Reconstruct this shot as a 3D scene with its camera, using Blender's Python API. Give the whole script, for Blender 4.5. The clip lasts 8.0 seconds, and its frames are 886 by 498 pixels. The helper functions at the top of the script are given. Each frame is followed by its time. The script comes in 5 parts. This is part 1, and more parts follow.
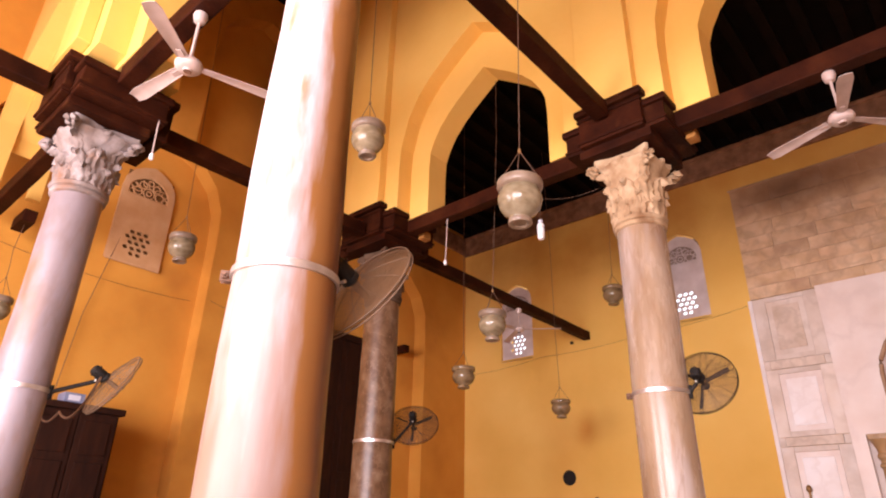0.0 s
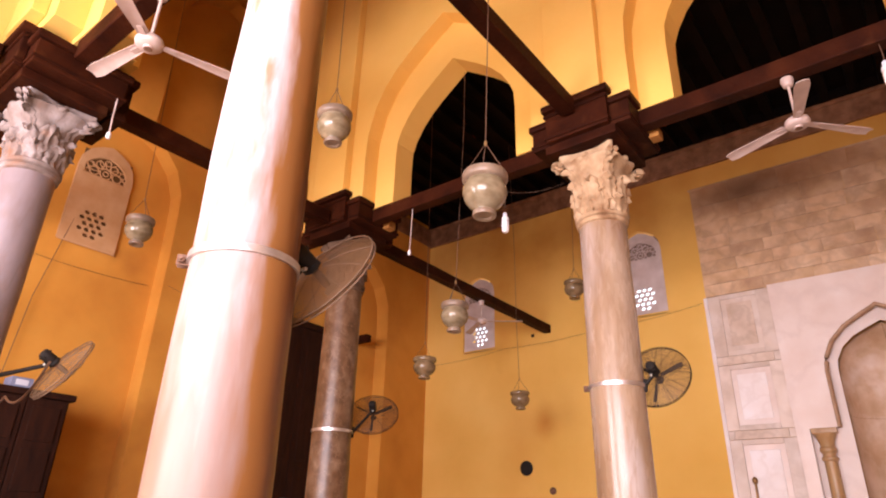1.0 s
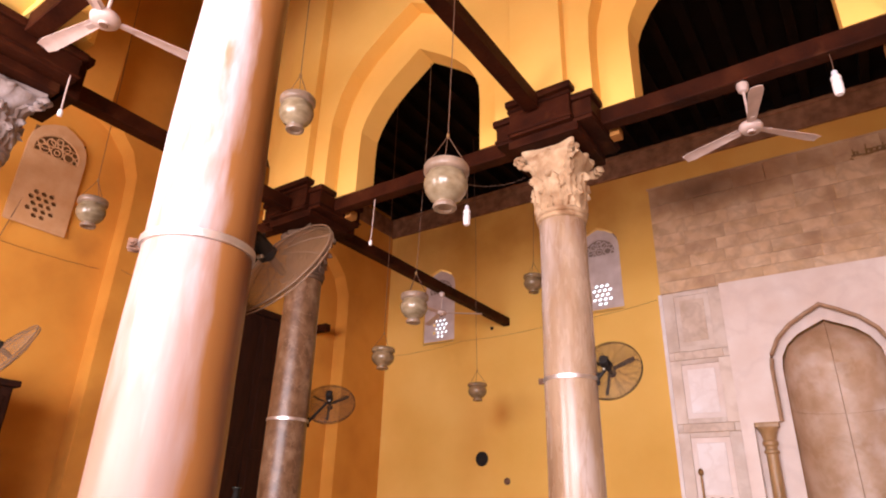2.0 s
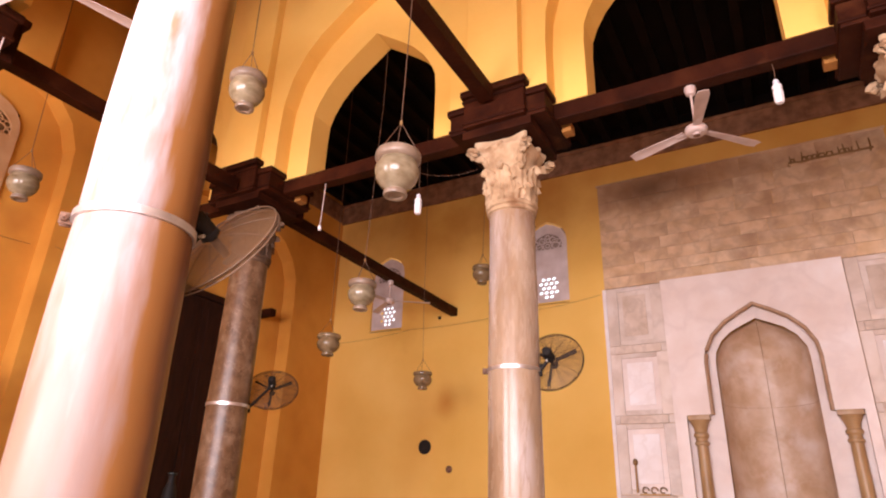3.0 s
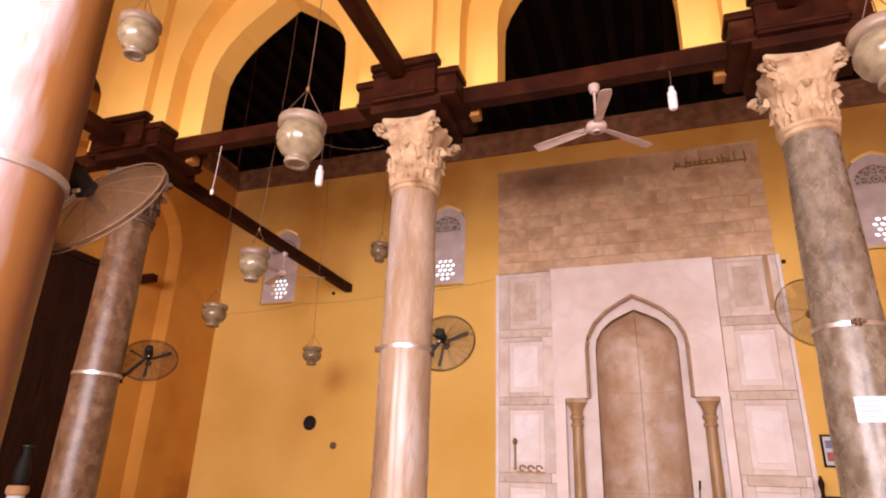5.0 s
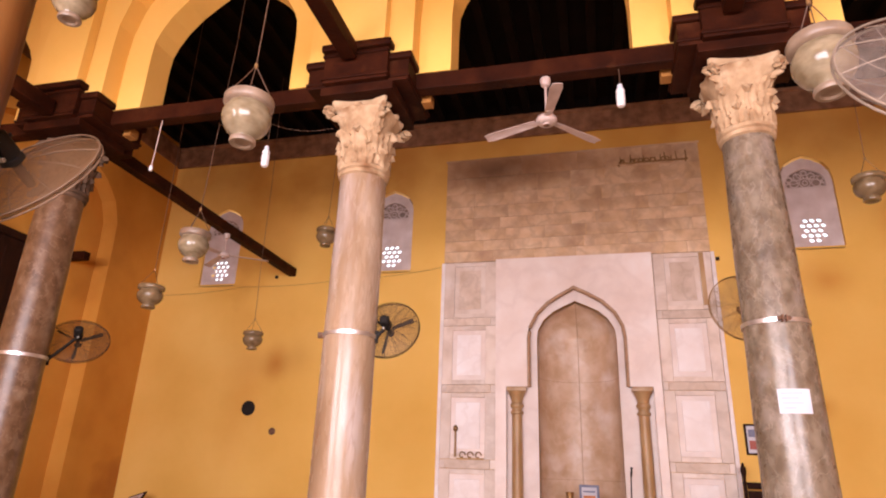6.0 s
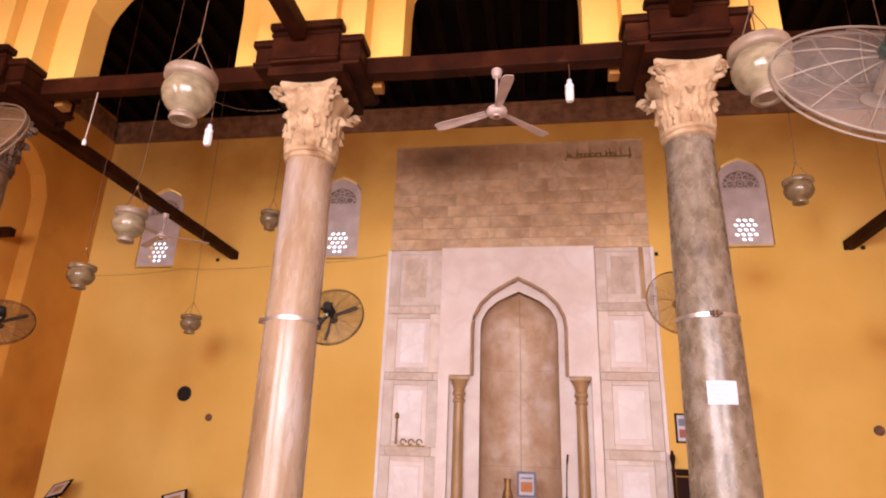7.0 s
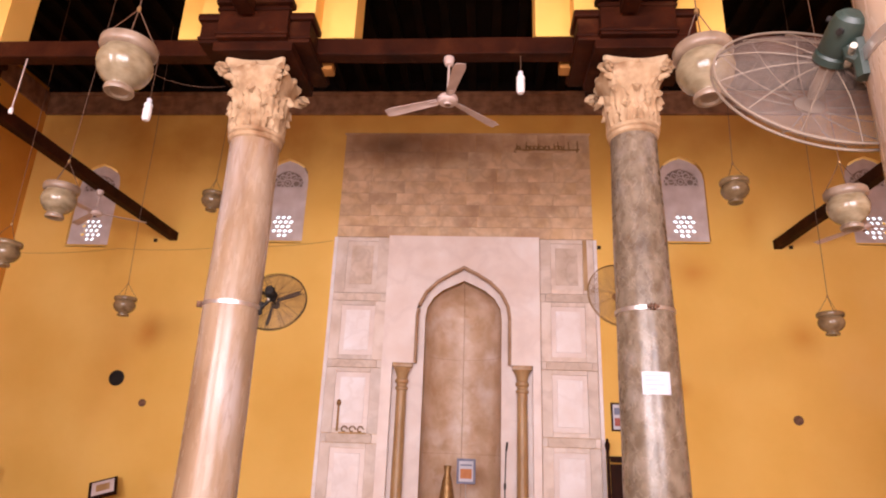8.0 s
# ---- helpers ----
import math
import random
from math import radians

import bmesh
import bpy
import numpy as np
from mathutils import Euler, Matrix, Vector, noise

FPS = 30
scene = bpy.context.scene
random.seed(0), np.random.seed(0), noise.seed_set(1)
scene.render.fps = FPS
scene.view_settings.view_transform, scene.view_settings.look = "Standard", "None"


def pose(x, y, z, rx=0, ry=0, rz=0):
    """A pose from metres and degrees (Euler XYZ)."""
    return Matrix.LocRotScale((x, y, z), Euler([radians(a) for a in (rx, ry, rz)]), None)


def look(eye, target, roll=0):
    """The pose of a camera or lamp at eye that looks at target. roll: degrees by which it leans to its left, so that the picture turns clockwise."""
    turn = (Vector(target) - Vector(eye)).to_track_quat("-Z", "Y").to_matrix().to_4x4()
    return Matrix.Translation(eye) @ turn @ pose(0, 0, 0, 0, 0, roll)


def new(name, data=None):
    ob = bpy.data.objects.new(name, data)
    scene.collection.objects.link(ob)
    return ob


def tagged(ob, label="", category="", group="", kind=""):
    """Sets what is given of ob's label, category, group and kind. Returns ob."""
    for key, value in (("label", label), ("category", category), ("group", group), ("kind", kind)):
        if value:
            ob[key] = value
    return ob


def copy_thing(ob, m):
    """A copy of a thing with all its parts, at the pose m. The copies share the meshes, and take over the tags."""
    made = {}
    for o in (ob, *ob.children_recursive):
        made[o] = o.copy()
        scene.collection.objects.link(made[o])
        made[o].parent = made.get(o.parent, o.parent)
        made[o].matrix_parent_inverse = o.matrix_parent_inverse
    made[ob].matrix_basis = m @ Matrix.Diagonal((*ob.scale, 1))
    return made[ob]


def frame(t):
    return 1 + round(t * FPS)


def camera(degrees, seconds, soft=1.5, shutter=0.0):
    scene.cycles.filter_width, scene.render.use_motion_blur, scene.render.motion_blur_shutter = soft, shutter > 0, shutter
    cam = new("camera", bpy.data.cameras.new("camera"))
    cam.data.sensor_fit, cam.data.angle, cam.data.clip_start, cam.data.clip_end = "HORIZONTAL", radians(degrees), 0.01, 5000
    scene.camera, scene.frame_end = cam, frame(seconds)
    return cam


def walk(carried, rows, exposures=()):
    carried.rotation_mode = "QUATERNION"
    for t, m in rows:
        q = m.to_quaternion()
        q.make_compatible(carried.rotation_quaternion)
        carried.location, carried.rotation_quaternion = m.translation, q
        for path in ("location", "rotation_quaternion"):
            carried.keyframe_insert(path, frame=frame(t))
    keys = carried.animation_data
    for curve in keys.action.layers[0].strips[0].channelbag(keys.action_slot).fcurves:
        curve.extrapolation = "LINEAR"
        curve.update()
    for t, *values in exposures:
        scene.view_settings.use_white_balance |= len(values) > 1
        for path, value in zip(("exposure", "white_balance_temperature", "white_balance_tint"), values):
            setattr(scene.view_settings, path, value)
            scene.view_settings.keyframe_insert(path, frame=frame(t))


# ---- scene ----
cam = camera(71.0, 8.0, soft=2.0)
PATH = [
    (0, (-0.035, -0.039, 1.627), (-1.249, 1.31, 2.468), 1.4),
    (0.5, (-0.043, -0.032, 1.627), (-1.219, 1.358, 2.457), 1.4),
    (1, (-0.028, -0.028, 1.626), (-1.163, 1.402, 2.443), 1.5),
    (1.5, (-0.01, -0.028, 1.623), (-1.105, 1.438, 2.43), 1.5),
    (3, (0.014, -0.007, 1.618), (-0.904, 1.595, 2.385), 1.8),
    (3.5, (-0.003, -0.004, 1.62), (-0.851, 1.642, 2.375), 1.8),
    (4, (-0.017, 0.003, 1.623), (-0.792, 1.691, 2.364), 1.8),
    (4.5, (-0.02, 0.02, 1.63), (-0.724, 1.744, 2.358), 1.9),
    (6, (-0.036, 0.042, 1.641), (-0.502, 1.863, 2.322), 2.0),
    (6.5, (-0.033, 0.052, 1.648), (-0.42, 1.898, 2.313), 2.0),
    (7, (-0.031, 0.055, 1.651), (-0.332, 1.922, 2.301), 2.0),
    (7.5, (-0.026, 0.077, 1.655), (-0.247, 1.96, 2.289), 2.1),
    (8, (-0.022, 0.077, 1.654), (-0.156, 1.974, 2.274), 2.1),
]
walk(cam, [(t, look(eye, target, roll)) for t, eye, target, roll in PATH], exposures=[(0, 0.0, 6380, 21), (8, 0.0, 6380, 21)])
COURT_W = 2780.0

# ---------------------------------------------------------------- world, sun, large lights
from mathutils.geometry import delaunay_2d_cdt

world = bpy.data.worlds.new("sky")
scene.world = world
world.use_nodes = True
wn = world.node_tree.nodes
sky = wn.new("ShaderNodeTexSky")
sky.sky_type = "NISHITA"
sky.sun_disc = False
sky.sun_elevation = radians(52)
sky.sun_rotation = radians(215)
world.node_tree.links.new(sky.outputs[0], wn["Background"].inputs[0])
sky.dust_density = 6.0
sky.air_density = 1.4
wn["Background"].inputs[1].default_value = 0.4

sun = new("sun", bpy.data.lights.new("sun", "SUN"))
sun.data.energy = 4.0
sun.data.angle = radians(0.5)
sun.data.color = (1.0, 0.95, 0.88)
sun.matrix_world = look((-8, -12, 18), (0, 0, 0))

# daylight of the open court, standing in the wide opening of the rear wall
def court_light(name, centre, target, w, h, watts, colour):
    ob = new(name, bpy.data.lights.new(name, "AREA"))
    ob.data.shape, ob.data.size, ob.data.size_y = "RECTANGLE", w, h
    ob.data.energy, ob.data.color = watts, colour
    ob.matrix_world = look(centre, target)
    return ob

court_light("court_daylight", (-1.0, -5.4, 3.4), (-1.0, 0.0, 3.3), 12.4, 3.5, COURT_W, (1.0, 0.918, 0.94))

# ---------------------------------------------------------------- materials
def ramp_of(nodes, stops):
    r = nodes.new("ShaderNodeValToRGB")
    els = r.color_ramp.elements
    els[0].position, els[0].color = stops[0][0], (*stops[0][1], 1)
    els[1].position, els[1].color = stops[-1][0], (*stops[-1][1], 1)
    for p, c in stops[1:-1]:
        e = els.new(p)
        e.color = (*c, 1)
    return r


def material(name, stops, scale=1.0, rough=(0.6, 0.85), metal=0.0, bump=0.3, bump_scale=40.0, stretch=(1, 1, 1), detail=6.0,
             stain=None, stain_scale=0.6, vein=None, vein_scale=1.5, per_object=0.0, distortion=0.0, vein_twist=0.3, wobble=(0.7, 1.1), wobble_z=1.0, spec=0.5, bump_dist=0.01, soot_shade=()):
    """A surface with variation at a large and a fine scale, stains with a shape of their own, and fine relief."""
    m = bpy.data.materials.new(name)
    m.use_nodes = True
    n, l = m.node_tree.nodes, m.node_tree.links
    bsdf = n["Principled BSDF"]
    tc = n.new("ShaderNodeTexCoord")
    mp = n.new("ShaderNodeMapping")
    mp.inputs["Scale"].default_value = stretch
    l.new(tc.outputs["Object"], mp.inputs["Vector"])
    if per_object:
        info = n.new("ShaderNodeObjectInfo")
        sc = n.new("ShaderNodeVectorMath")
        sc.operation = "SCALE"
        sc.inputs[0].default_value = (17, 31, 11)
        l.new(info.outputs["Random"], sc.inputs["Scale"])
        l.new(sc.outputs[0], mp.inputs["Location"])
    big = n.new("ShaderNodeTexNoise")
    big.inputs["Scale"].default_value, big.inputs["Detail"].default_value = scale, detail
    big.inputs["Distortion"].default_value = distortion
    l.new(mp.outputs[0], big.inputs["Vector"])
    cr = ramp_of(n, stops)
    l.new(big.outputs["Fac"], cr.inputs["Fac"])
    colour = cr.outputs["Color"]

    def mix(col, other, fac, mode="MIX"):
        mx = n.new("ShaderNodeMix")
        mx.data_type, mx.blend_type = "RGBA", mode
        l.new(col, mx.inputs["A"])
        if isinstance(other, tuple):
            mx.inputs["B"].default_value = (*other, 1)
        else:
            l.new(other, mx.inputs["B"])
        if isinstance(fac, float):
            mx.inputs["Factor"].default_value = fac
        else:
            l.new(fac, mx.inputs["Factor"])
        return mx.outputs["Result"]

    if stain:
        for col, lo, hi, seed in stain:
            st = n.new("ShaderNodeTexNoise")
            st.inputs["Scale"].default_value, st.inputs["Detail"].default_value = stain_scale, 4.0
            off = n.new("ShaderNodeVectorMath")
            off.inputs[1].default_value = (seed, seed * 0.7, -seed)
            l.new(mp.outputs[0], off.inputs[0])
            l.new(off.outputs[0], st.inputs["Vector"])
            mr = n.new("ShaderNodeMapRange")
            mr.inputs["From Min"].default_value, mr.inputs["From Max"].default_value = lo, hi
            l.new(st.outputs["Fac"], mr.inputs["Value"])
            colour = mix(colour, col, mr.outputs[0])
    if vein:
        vn = n.new("ShaderNodeTexNoise")
        vn.inputs["Scale"].default_value, vn.inputs["Detail"].default_value, vn.inputs["Distortion"].default_value = vein_scale, 10.0, vein_twist
        l.new(mp.outputs[0], vn.inputs["Vector"])
        d = n.new("ShaderNodeMath")
        d.operation = "SUBTRACT"
        d.inputs[1].default_value = 0.5
        l.new(vn.outputs["Fac"], d.inputs[0])
        ab = n.new("ShaderNodeMath")
        ab.operation = "ABSOLUTE"
        l.new(d.outputs[0], ab.inputs[0])
        mr = n.new("ShaderNodeMapRange")
        mr.inputs["From Min"].default_value, mr.inputs["From Max"].default_value = 0.0, vein[1]
        mr.inputs["To Min"].default_value, mr.inputs["To Max"].default_value = vein[2], 0.0
        l.new(ab.outputs[0], mr.inputs["Value"])
        colour = mix(colour, vein[0], mr.outputs[0])
    for sx, sy, sz, rad, strength, col in soot_shade:          # stains and painted shade at set places of the building
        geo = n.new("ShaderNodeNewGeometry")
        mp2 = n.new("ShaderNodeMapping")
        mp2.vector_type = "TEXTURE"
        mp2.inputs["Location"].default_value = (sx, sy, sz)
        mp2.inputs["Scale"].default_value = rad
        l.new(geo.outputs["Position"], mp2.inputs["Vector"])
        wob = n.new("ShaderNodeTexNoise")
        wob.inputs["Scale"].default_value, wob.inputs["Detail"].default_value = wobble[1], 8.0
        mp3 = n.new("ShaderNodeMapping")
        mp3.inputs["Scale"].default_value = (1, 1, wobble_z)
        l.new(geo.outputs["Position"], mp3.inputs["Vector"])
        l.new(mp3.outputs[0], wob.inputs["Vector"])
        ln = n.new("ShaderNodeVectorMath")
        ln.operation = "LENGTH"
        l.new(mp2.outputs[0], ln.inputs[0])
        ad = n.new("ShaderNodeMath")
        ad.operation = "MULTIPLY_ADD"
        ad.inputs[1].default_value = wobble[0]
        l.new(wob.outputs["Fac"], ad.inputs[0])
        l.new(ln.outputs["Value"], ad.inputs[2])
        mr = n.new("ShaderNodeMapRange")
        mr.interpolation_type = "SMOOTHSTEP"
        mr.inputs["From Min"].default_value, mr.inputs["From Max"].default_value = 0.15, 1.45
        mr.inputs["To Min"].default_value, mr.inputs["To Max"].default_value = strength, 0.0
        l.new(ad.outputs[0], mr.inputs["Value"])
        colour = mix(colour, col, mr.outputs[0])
    if per_object:
        hv = n.new("ShaderNodeHueSaturation")
        mr = n.new("ShaderNodeMapRange")
        mr.inputs["To Min"].default_value, mr.inputs["To Max"].default_value = 1 - per_object, 1 + per_object
        info = n.new("ShaderNodeObjectInfo")
        l.new(info.outputs["Random"], mr.inputs["Value"])
        l.new(mr.outputs[0], hv.inputs["Value"])
        l.new(colour, hv.inputs["Color"])
        colour = hv.outputs["Color"]
    l.new(colour, bsdf.inputs["Base Color"])
    fine = n.new("ShaderNodeTexNoise")
    fine.inputs["Scale"].default_value, fine.inputs["Detail"].default_value = bump_scale, 5.0
    l.new(mp.outputs[0], fine.inputs["Vector"])
    rr = n.new("ShaderNodeMapRange")
    rr.inputs["To Min"].default_value, rr.inputs["To Max"].default_value = rough
    l.new(fine.outputs["Fac"], rr.inputs["Value"])
    l.new(rr.outputs[0], bsdf.inputs["Roughness"])
    bsdf.inputs["Metallic"].default_value = metal
    bsdf.inputs["Specular IOR Level"].default_value = spec
    bp = n.new("ShaderNodeBump")
    bp.inputs["Strength"].default_value, bp.inputs["Distance"].default_value = bump, bump_dist
    l.new(fine.outputs["Fac"], bp.inputs["Height"])
    l.new(bp.outputs[0], bsdf.inputs["Normal"])
    return m


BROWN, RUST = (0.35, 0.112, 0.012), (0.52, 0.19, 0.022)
# soot and rust patches; the 16 m bands also paint the upper wall's dimness
SOOT_SHADE_WALL = [(-0.5, 11.9, 8.9, (16.0, 0.3, 2.1), 0.62, BROWN), (-7.4, 11.9, 6.6, (1.7, 0.3, 2.6), 0.35, RUST), (0.5, 11.9, 8.0, (16.0, 0.3, 3.0), 0.22, RUST), (-4.9, 11.9, 8.1, (2.3, 0.3, 1.5), 0.75, BROWN), (-8.6, 11.9, 8.2, (1.6, 0.3, 0.8), 0.4, BROWN), (-6.6, 11.9, 3.7, (0.42, 0.3, 0.5), 0.7, RUST), (-7.2, 11.9, 3.2, (0.9, 0.3, 2.2), 0.35, RUST),
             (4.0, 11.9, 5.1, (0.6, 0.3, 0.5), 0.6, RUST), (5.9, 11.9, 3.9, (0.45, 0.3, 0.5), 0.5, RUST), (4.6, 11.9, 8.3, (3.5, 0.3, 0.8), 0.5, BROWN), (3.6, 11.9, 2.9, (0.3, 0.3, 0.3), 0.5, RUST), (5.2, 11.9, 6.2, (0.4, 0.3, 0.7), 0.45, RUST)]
# rust stains mixed with painted shade: dim foot, lilac turn, brown far side
STAIN_SHADE_N = [(-2.40, 1.36, 0.9, (0.7, 0.7, 2.3), 1.6, (0.24, 0.150, 0.108)), (-2.25, 1.75, 2.9, (0.40, 0.40, 12.0), 1.3, (0.35, 0.29, 0.335)), (-2.26, 1.76, 2.9, (0.32, 0.32, 9.0), 4.0, (0.275, 0.120, 0.036)), (-2.29, 1.78, 3.0, (0.20, 0.20, 9.0), 3.0, (0.125, 0.040, 0.009))]
SOOT_STONE = [(-1.6, 11.87, 7.95, (4.2, 0.3, 0.85), 0.88, (0.27, 0.115, 0.036)), (-2.0, 11.87, 7.78, (1.3, 0.3, 0.6), 0.75, (0.10, 0.045, 0.018))]
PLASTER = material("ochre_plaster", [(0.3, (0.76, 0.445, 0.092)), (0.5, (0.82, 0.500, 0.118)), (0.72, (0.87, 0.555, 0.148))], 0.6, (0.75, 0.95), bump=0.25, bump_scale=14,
                   stain=[((0.46, 0.17, 0.03), 0.66, 0.92, 3.1), ((0.84, 0.54, 0.17), 0.58, 0.85, 9.7)], stain_scale=0.38, spec=0.25, soot_shade=SOOT_SHADE_WALL)
PLASTER_DEEP = material("deep_ochre_plaster", [(0.3, (0.52, 0.215, 0.03)), (0.5, (0.62, 0.28, 0.042)), (0.72, (0.68, 0.33, 0.058))], 0.8, (0.75, 0.95), bump=0.25, bump_scale=14,
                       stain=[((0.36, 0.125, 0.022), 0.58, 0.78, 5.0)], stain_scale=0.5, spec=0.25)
WOOD = material("dark_stained_timber", [(0.3, (0.015, 0.0028, 0.0007)), (0.55, (0.030, 0.0062, 0.0016)), (0.75, (0.050, 0.0120, 0.0035))], 3.0, (0.5, 0.8), bump=0.5, bump_scale=30,
                spec=0.09, stain=[((0.085, 0.027, 0.009), 0.62, 0.82, 2.0)], stain_scale=2.5, per_object=0.12)
CEIL_WOOD = material("near_black_ceiling_timber", [(0.3, (0.0025, 0.0012, 0.0007)), (0.7, (0.0075, 0.003, 0.0016))], 3.0, (0.8, 0.95), bump=0.4, bump_scale=25, spec=0.1)
# brown that stands in for the dark behind the blind screen
VOID_BROWN = material("brown_void_tone", [(0.3, (0.11, 0.050, 0.015)), (0.7, (0.17, 0.085, 0.03))], 6.0, (0.7, 0.9), bump=0.3, bump_scale=30, spec=0.2)
CORBEL = material("brown_ochre_corbel", [(0.3, (0.26, 0.105, 0.022)), (0.7, (0.38, 0.17, 0.042))], 6.0, (0.7, 0.9), bump=0.3, bump_scale=30, spec=0.2)
FRIEZE = material("carved_wood_frieze", [(0.35, (0.155, 0.062, 0.023)), (0.65, (0.27, 0.122, 0.056))], 5.0, (0.6, 0.9), bump=0.8, bump_scale=9, bump_dist=0.03)
MARBLE_N = material("white_marble_rust_stains_and_shade", [(0.3, (0.47, 0.405, 0.40)), (0.55, (0.57, 0.52, 0.535)), (0.75, (0.66, 0.63, 0.67))], 2.6, (0.22, 0.5), bump=0.15, bump_scale=18,
                    stretch=(1, 1, 0.22), stain=[((0.36, 0.19, 0.10), 0.52, 0.72, 4.0), ((0.32, 0.15, 0.06), 0.63, 0.76, 11.0)], stain_scale=9.0, vein=((0.44, 0.26, 0.17), 0.02, 0.35), vein_scale=3.4, soot_shade=STAIN_SHADE_N, wobble=(0.42, 18.0), wobble_z=0.16, spec=0.3)
MARBLE_A = material("cream_marble", [(0.30, (0.25, 0.152, 0.082)), (0.5, (0.37, 0.258, 0.168)), (0.72, (0.47, 0.37, 0.29))], 3.0, (0.14, 0.38), bump=0.12, bump_scale=18, detail=3.0,
                    stretch=(1, 1, 0.22), stain=[((0.22, 0.11, 0.05), 0.56, 0.74, 6.0), ((0.51, 0.44, 0.41), 0.53, 0.75, 15.0)], stain_scale=2.6, vein=((0.24, 0.135, 0.07), 0.014, 0.3), vein_scale=2.4)
MARBLE_B = material("grey_mottled_marble", [(0.34, (0.135, 0.098, 0.064)), (0.5, (0.182, 0.138, 0.094)), (0.66, (0.24, 0.190, 0.136))], 11.0, (0.18, 0.4), bump=0.15, bump_scale=18, detail=8.0,
                    stretch=(1, 1, 0.7), vein=((0.40, 0.335, 0.27), 0.018, 0.45), vein_scale=7.0, vein_twist=0.6, stain=[((0.28, 0.23, 0.19), 0.54, 0.76, 7.0), ((0.105, 0.078, 0.056), 0.60, 0.78, 2.0)], stain_scale=5.0)
MARBLE_C = material("brown_mottled_marble", [(0.34, (0.095, 0.046, 0.020)), (0.5, (0.140, 0.072, 0.035)), (0.66, (0.185, 0.105, 0.056))], 9.0, (0.25, 0.5), bump=0.2, bump_scale=18, detail=9.0,
                    stretch=(1, 1, 0.8), vein=((0.34, 0.23, 0.15), 0.016, 0.4), vein_scale=7.0, vein_twist=0.2, stain=[((0.24, 0.155, 0.095), 0.56, 0.76, 5.0)], stain_scale=6.0)
MARBLE_L = material("pale_lilac_marble", [(0.3, (0.19, 0.145, 0.145)), (0.55, (0.285, 0.235, 0.25)), (0.75, (0.36, 0.32, 0.355))], 2.4, (0.3, 0.55), bump=0.15, bump_scale=18,
                    stretch=(1, 1, 0.4), vein=((0.21, 0.15, 0.14), 0.03, 0.5), vein_scale=2.3, stain=[((0.26, 0.12, 0.05), 0.50, 0.70, 6.0)], stain_scale=2.4)
STONE_CAP = material("weathered_carved_limestone", [(0.3, (0.30, 0.185, 0.095)), (0.5, (0.44, 0.295, 0.165)), (0.72, (0.55, 0.40, 0.25))], 6.0, (0.7, 0.95), bump=0.6, bump_scale=22,
                     stain=[((0.22, 0.11, 0.045), 0.56, 0.74, 2.0)], stain_scale=4.0)
STONE_CAP_BROWN = material("grimy_carved_marble", [(0.3, (0.055, 0.027, 0.012)), (0.5, (0.09, 0.048, 0.024)), (0.72, (0.14, 0.08, 0.045))], 6.0, (0.7, 0.95), bump=0.6, bump_scale=22)
STONE_CAP_GREY = material("weathered_carved_marble", [(0.3, (0.15, 0.105, 0.085)), (0.5, (0.245, 0.195, 0.175)), (0.72, (0.36, 0.305, 0.295))], 6.0, (0.7, 0.95), bump=0.6, bump_scale=22,
                          stain=[((0.24, 0.13, 0.08), 0.56, 0.74, 2.0)], stain_scale=4.0)
REVET = material("veined_revetment_marble", [(0.3, (0.63, 0.50, 0.40)), (0.5, (0.71, 0.59, 0.50)), (0.72, (0.78, 0.68, 0.61))], 2.2, (0.3, 0.55), bump=0.12, bump_scale=20,
                 vein=((0.46, 0.34, 0.26), 0.08, 0.35), vein_scale=1.6, per_object=0.08)
REVET_DARK = material("sooty_revetment_marble", [(0.3, (0.57, 0.36, 0.185)), (0.5, (0.69, 0.475, 0.285)), (0.72, (0.78, 0.59, 0.395))], 2.2, (0.45, 0.7), bump=0.2, bump_scale=16,
                      vein=((0.34, 0.21, 0.13), 0.09, 0.35), vein_scale=2.4, per_object=0.07, stain=[((0.38, 0.22, 0.125), 0.50, 0.8, 4.0)], stain_scale=1.6, soot_shade=SOOT_STONE)
REVET_WHITE = material("pale_pink_marble", [(0.3, (0.74, 0.605, 0.53)), (0.55, (0.80, 0.69, 0.63)), (0.75, (0.84, 0.765, 0.725))], 1.6, (0.3, 0.5), bump=0.1, bump_scale=20,
                       vein=((0.60, 0.48, 0.43), 0.06, 0.25), vein_scale=1.2, per_object=0.05)
NICHE = material("brown_veined_niche_marble", [(0.3, (0.50, 0.33, 0.195)), (0.5, (0.60, 0.43, 0.29)), (0.72, (0.72, 0.57, 0.45))], 2.6, (0.28, 0.5), bump=0.12, bump_scale=20, detail=9.0,
                 vein=((0.70, 0.57, 0.46), 0.05, 0.22), vein_scale=2.4, stain=[((0.78, 0.68, 0.62), 0.56, 0.74, 3.0), ((0.42, 0.25, 0.12), 0.60, 0.78, 8.0)], stain_scale=1.7)
NICHE_JOINT = material("fine_mortar_joint", [(0.3, (0.36, 0.225, 0.13)), (0.7, (0.46, 0.30, 0.18))], 6.0, (0.7, 0.9), bump=0.1)
# brown holds the shadow under the arch's chamfer
MOULDING_SHADE = material("shade_brown_moulding", [(0.3, (0.30, 0.165, 0.08)), (0.7, (0.46, 0.29, 0.17))], 5.0, (0.4, 0.65), bump=0.15, bump_scale=20)
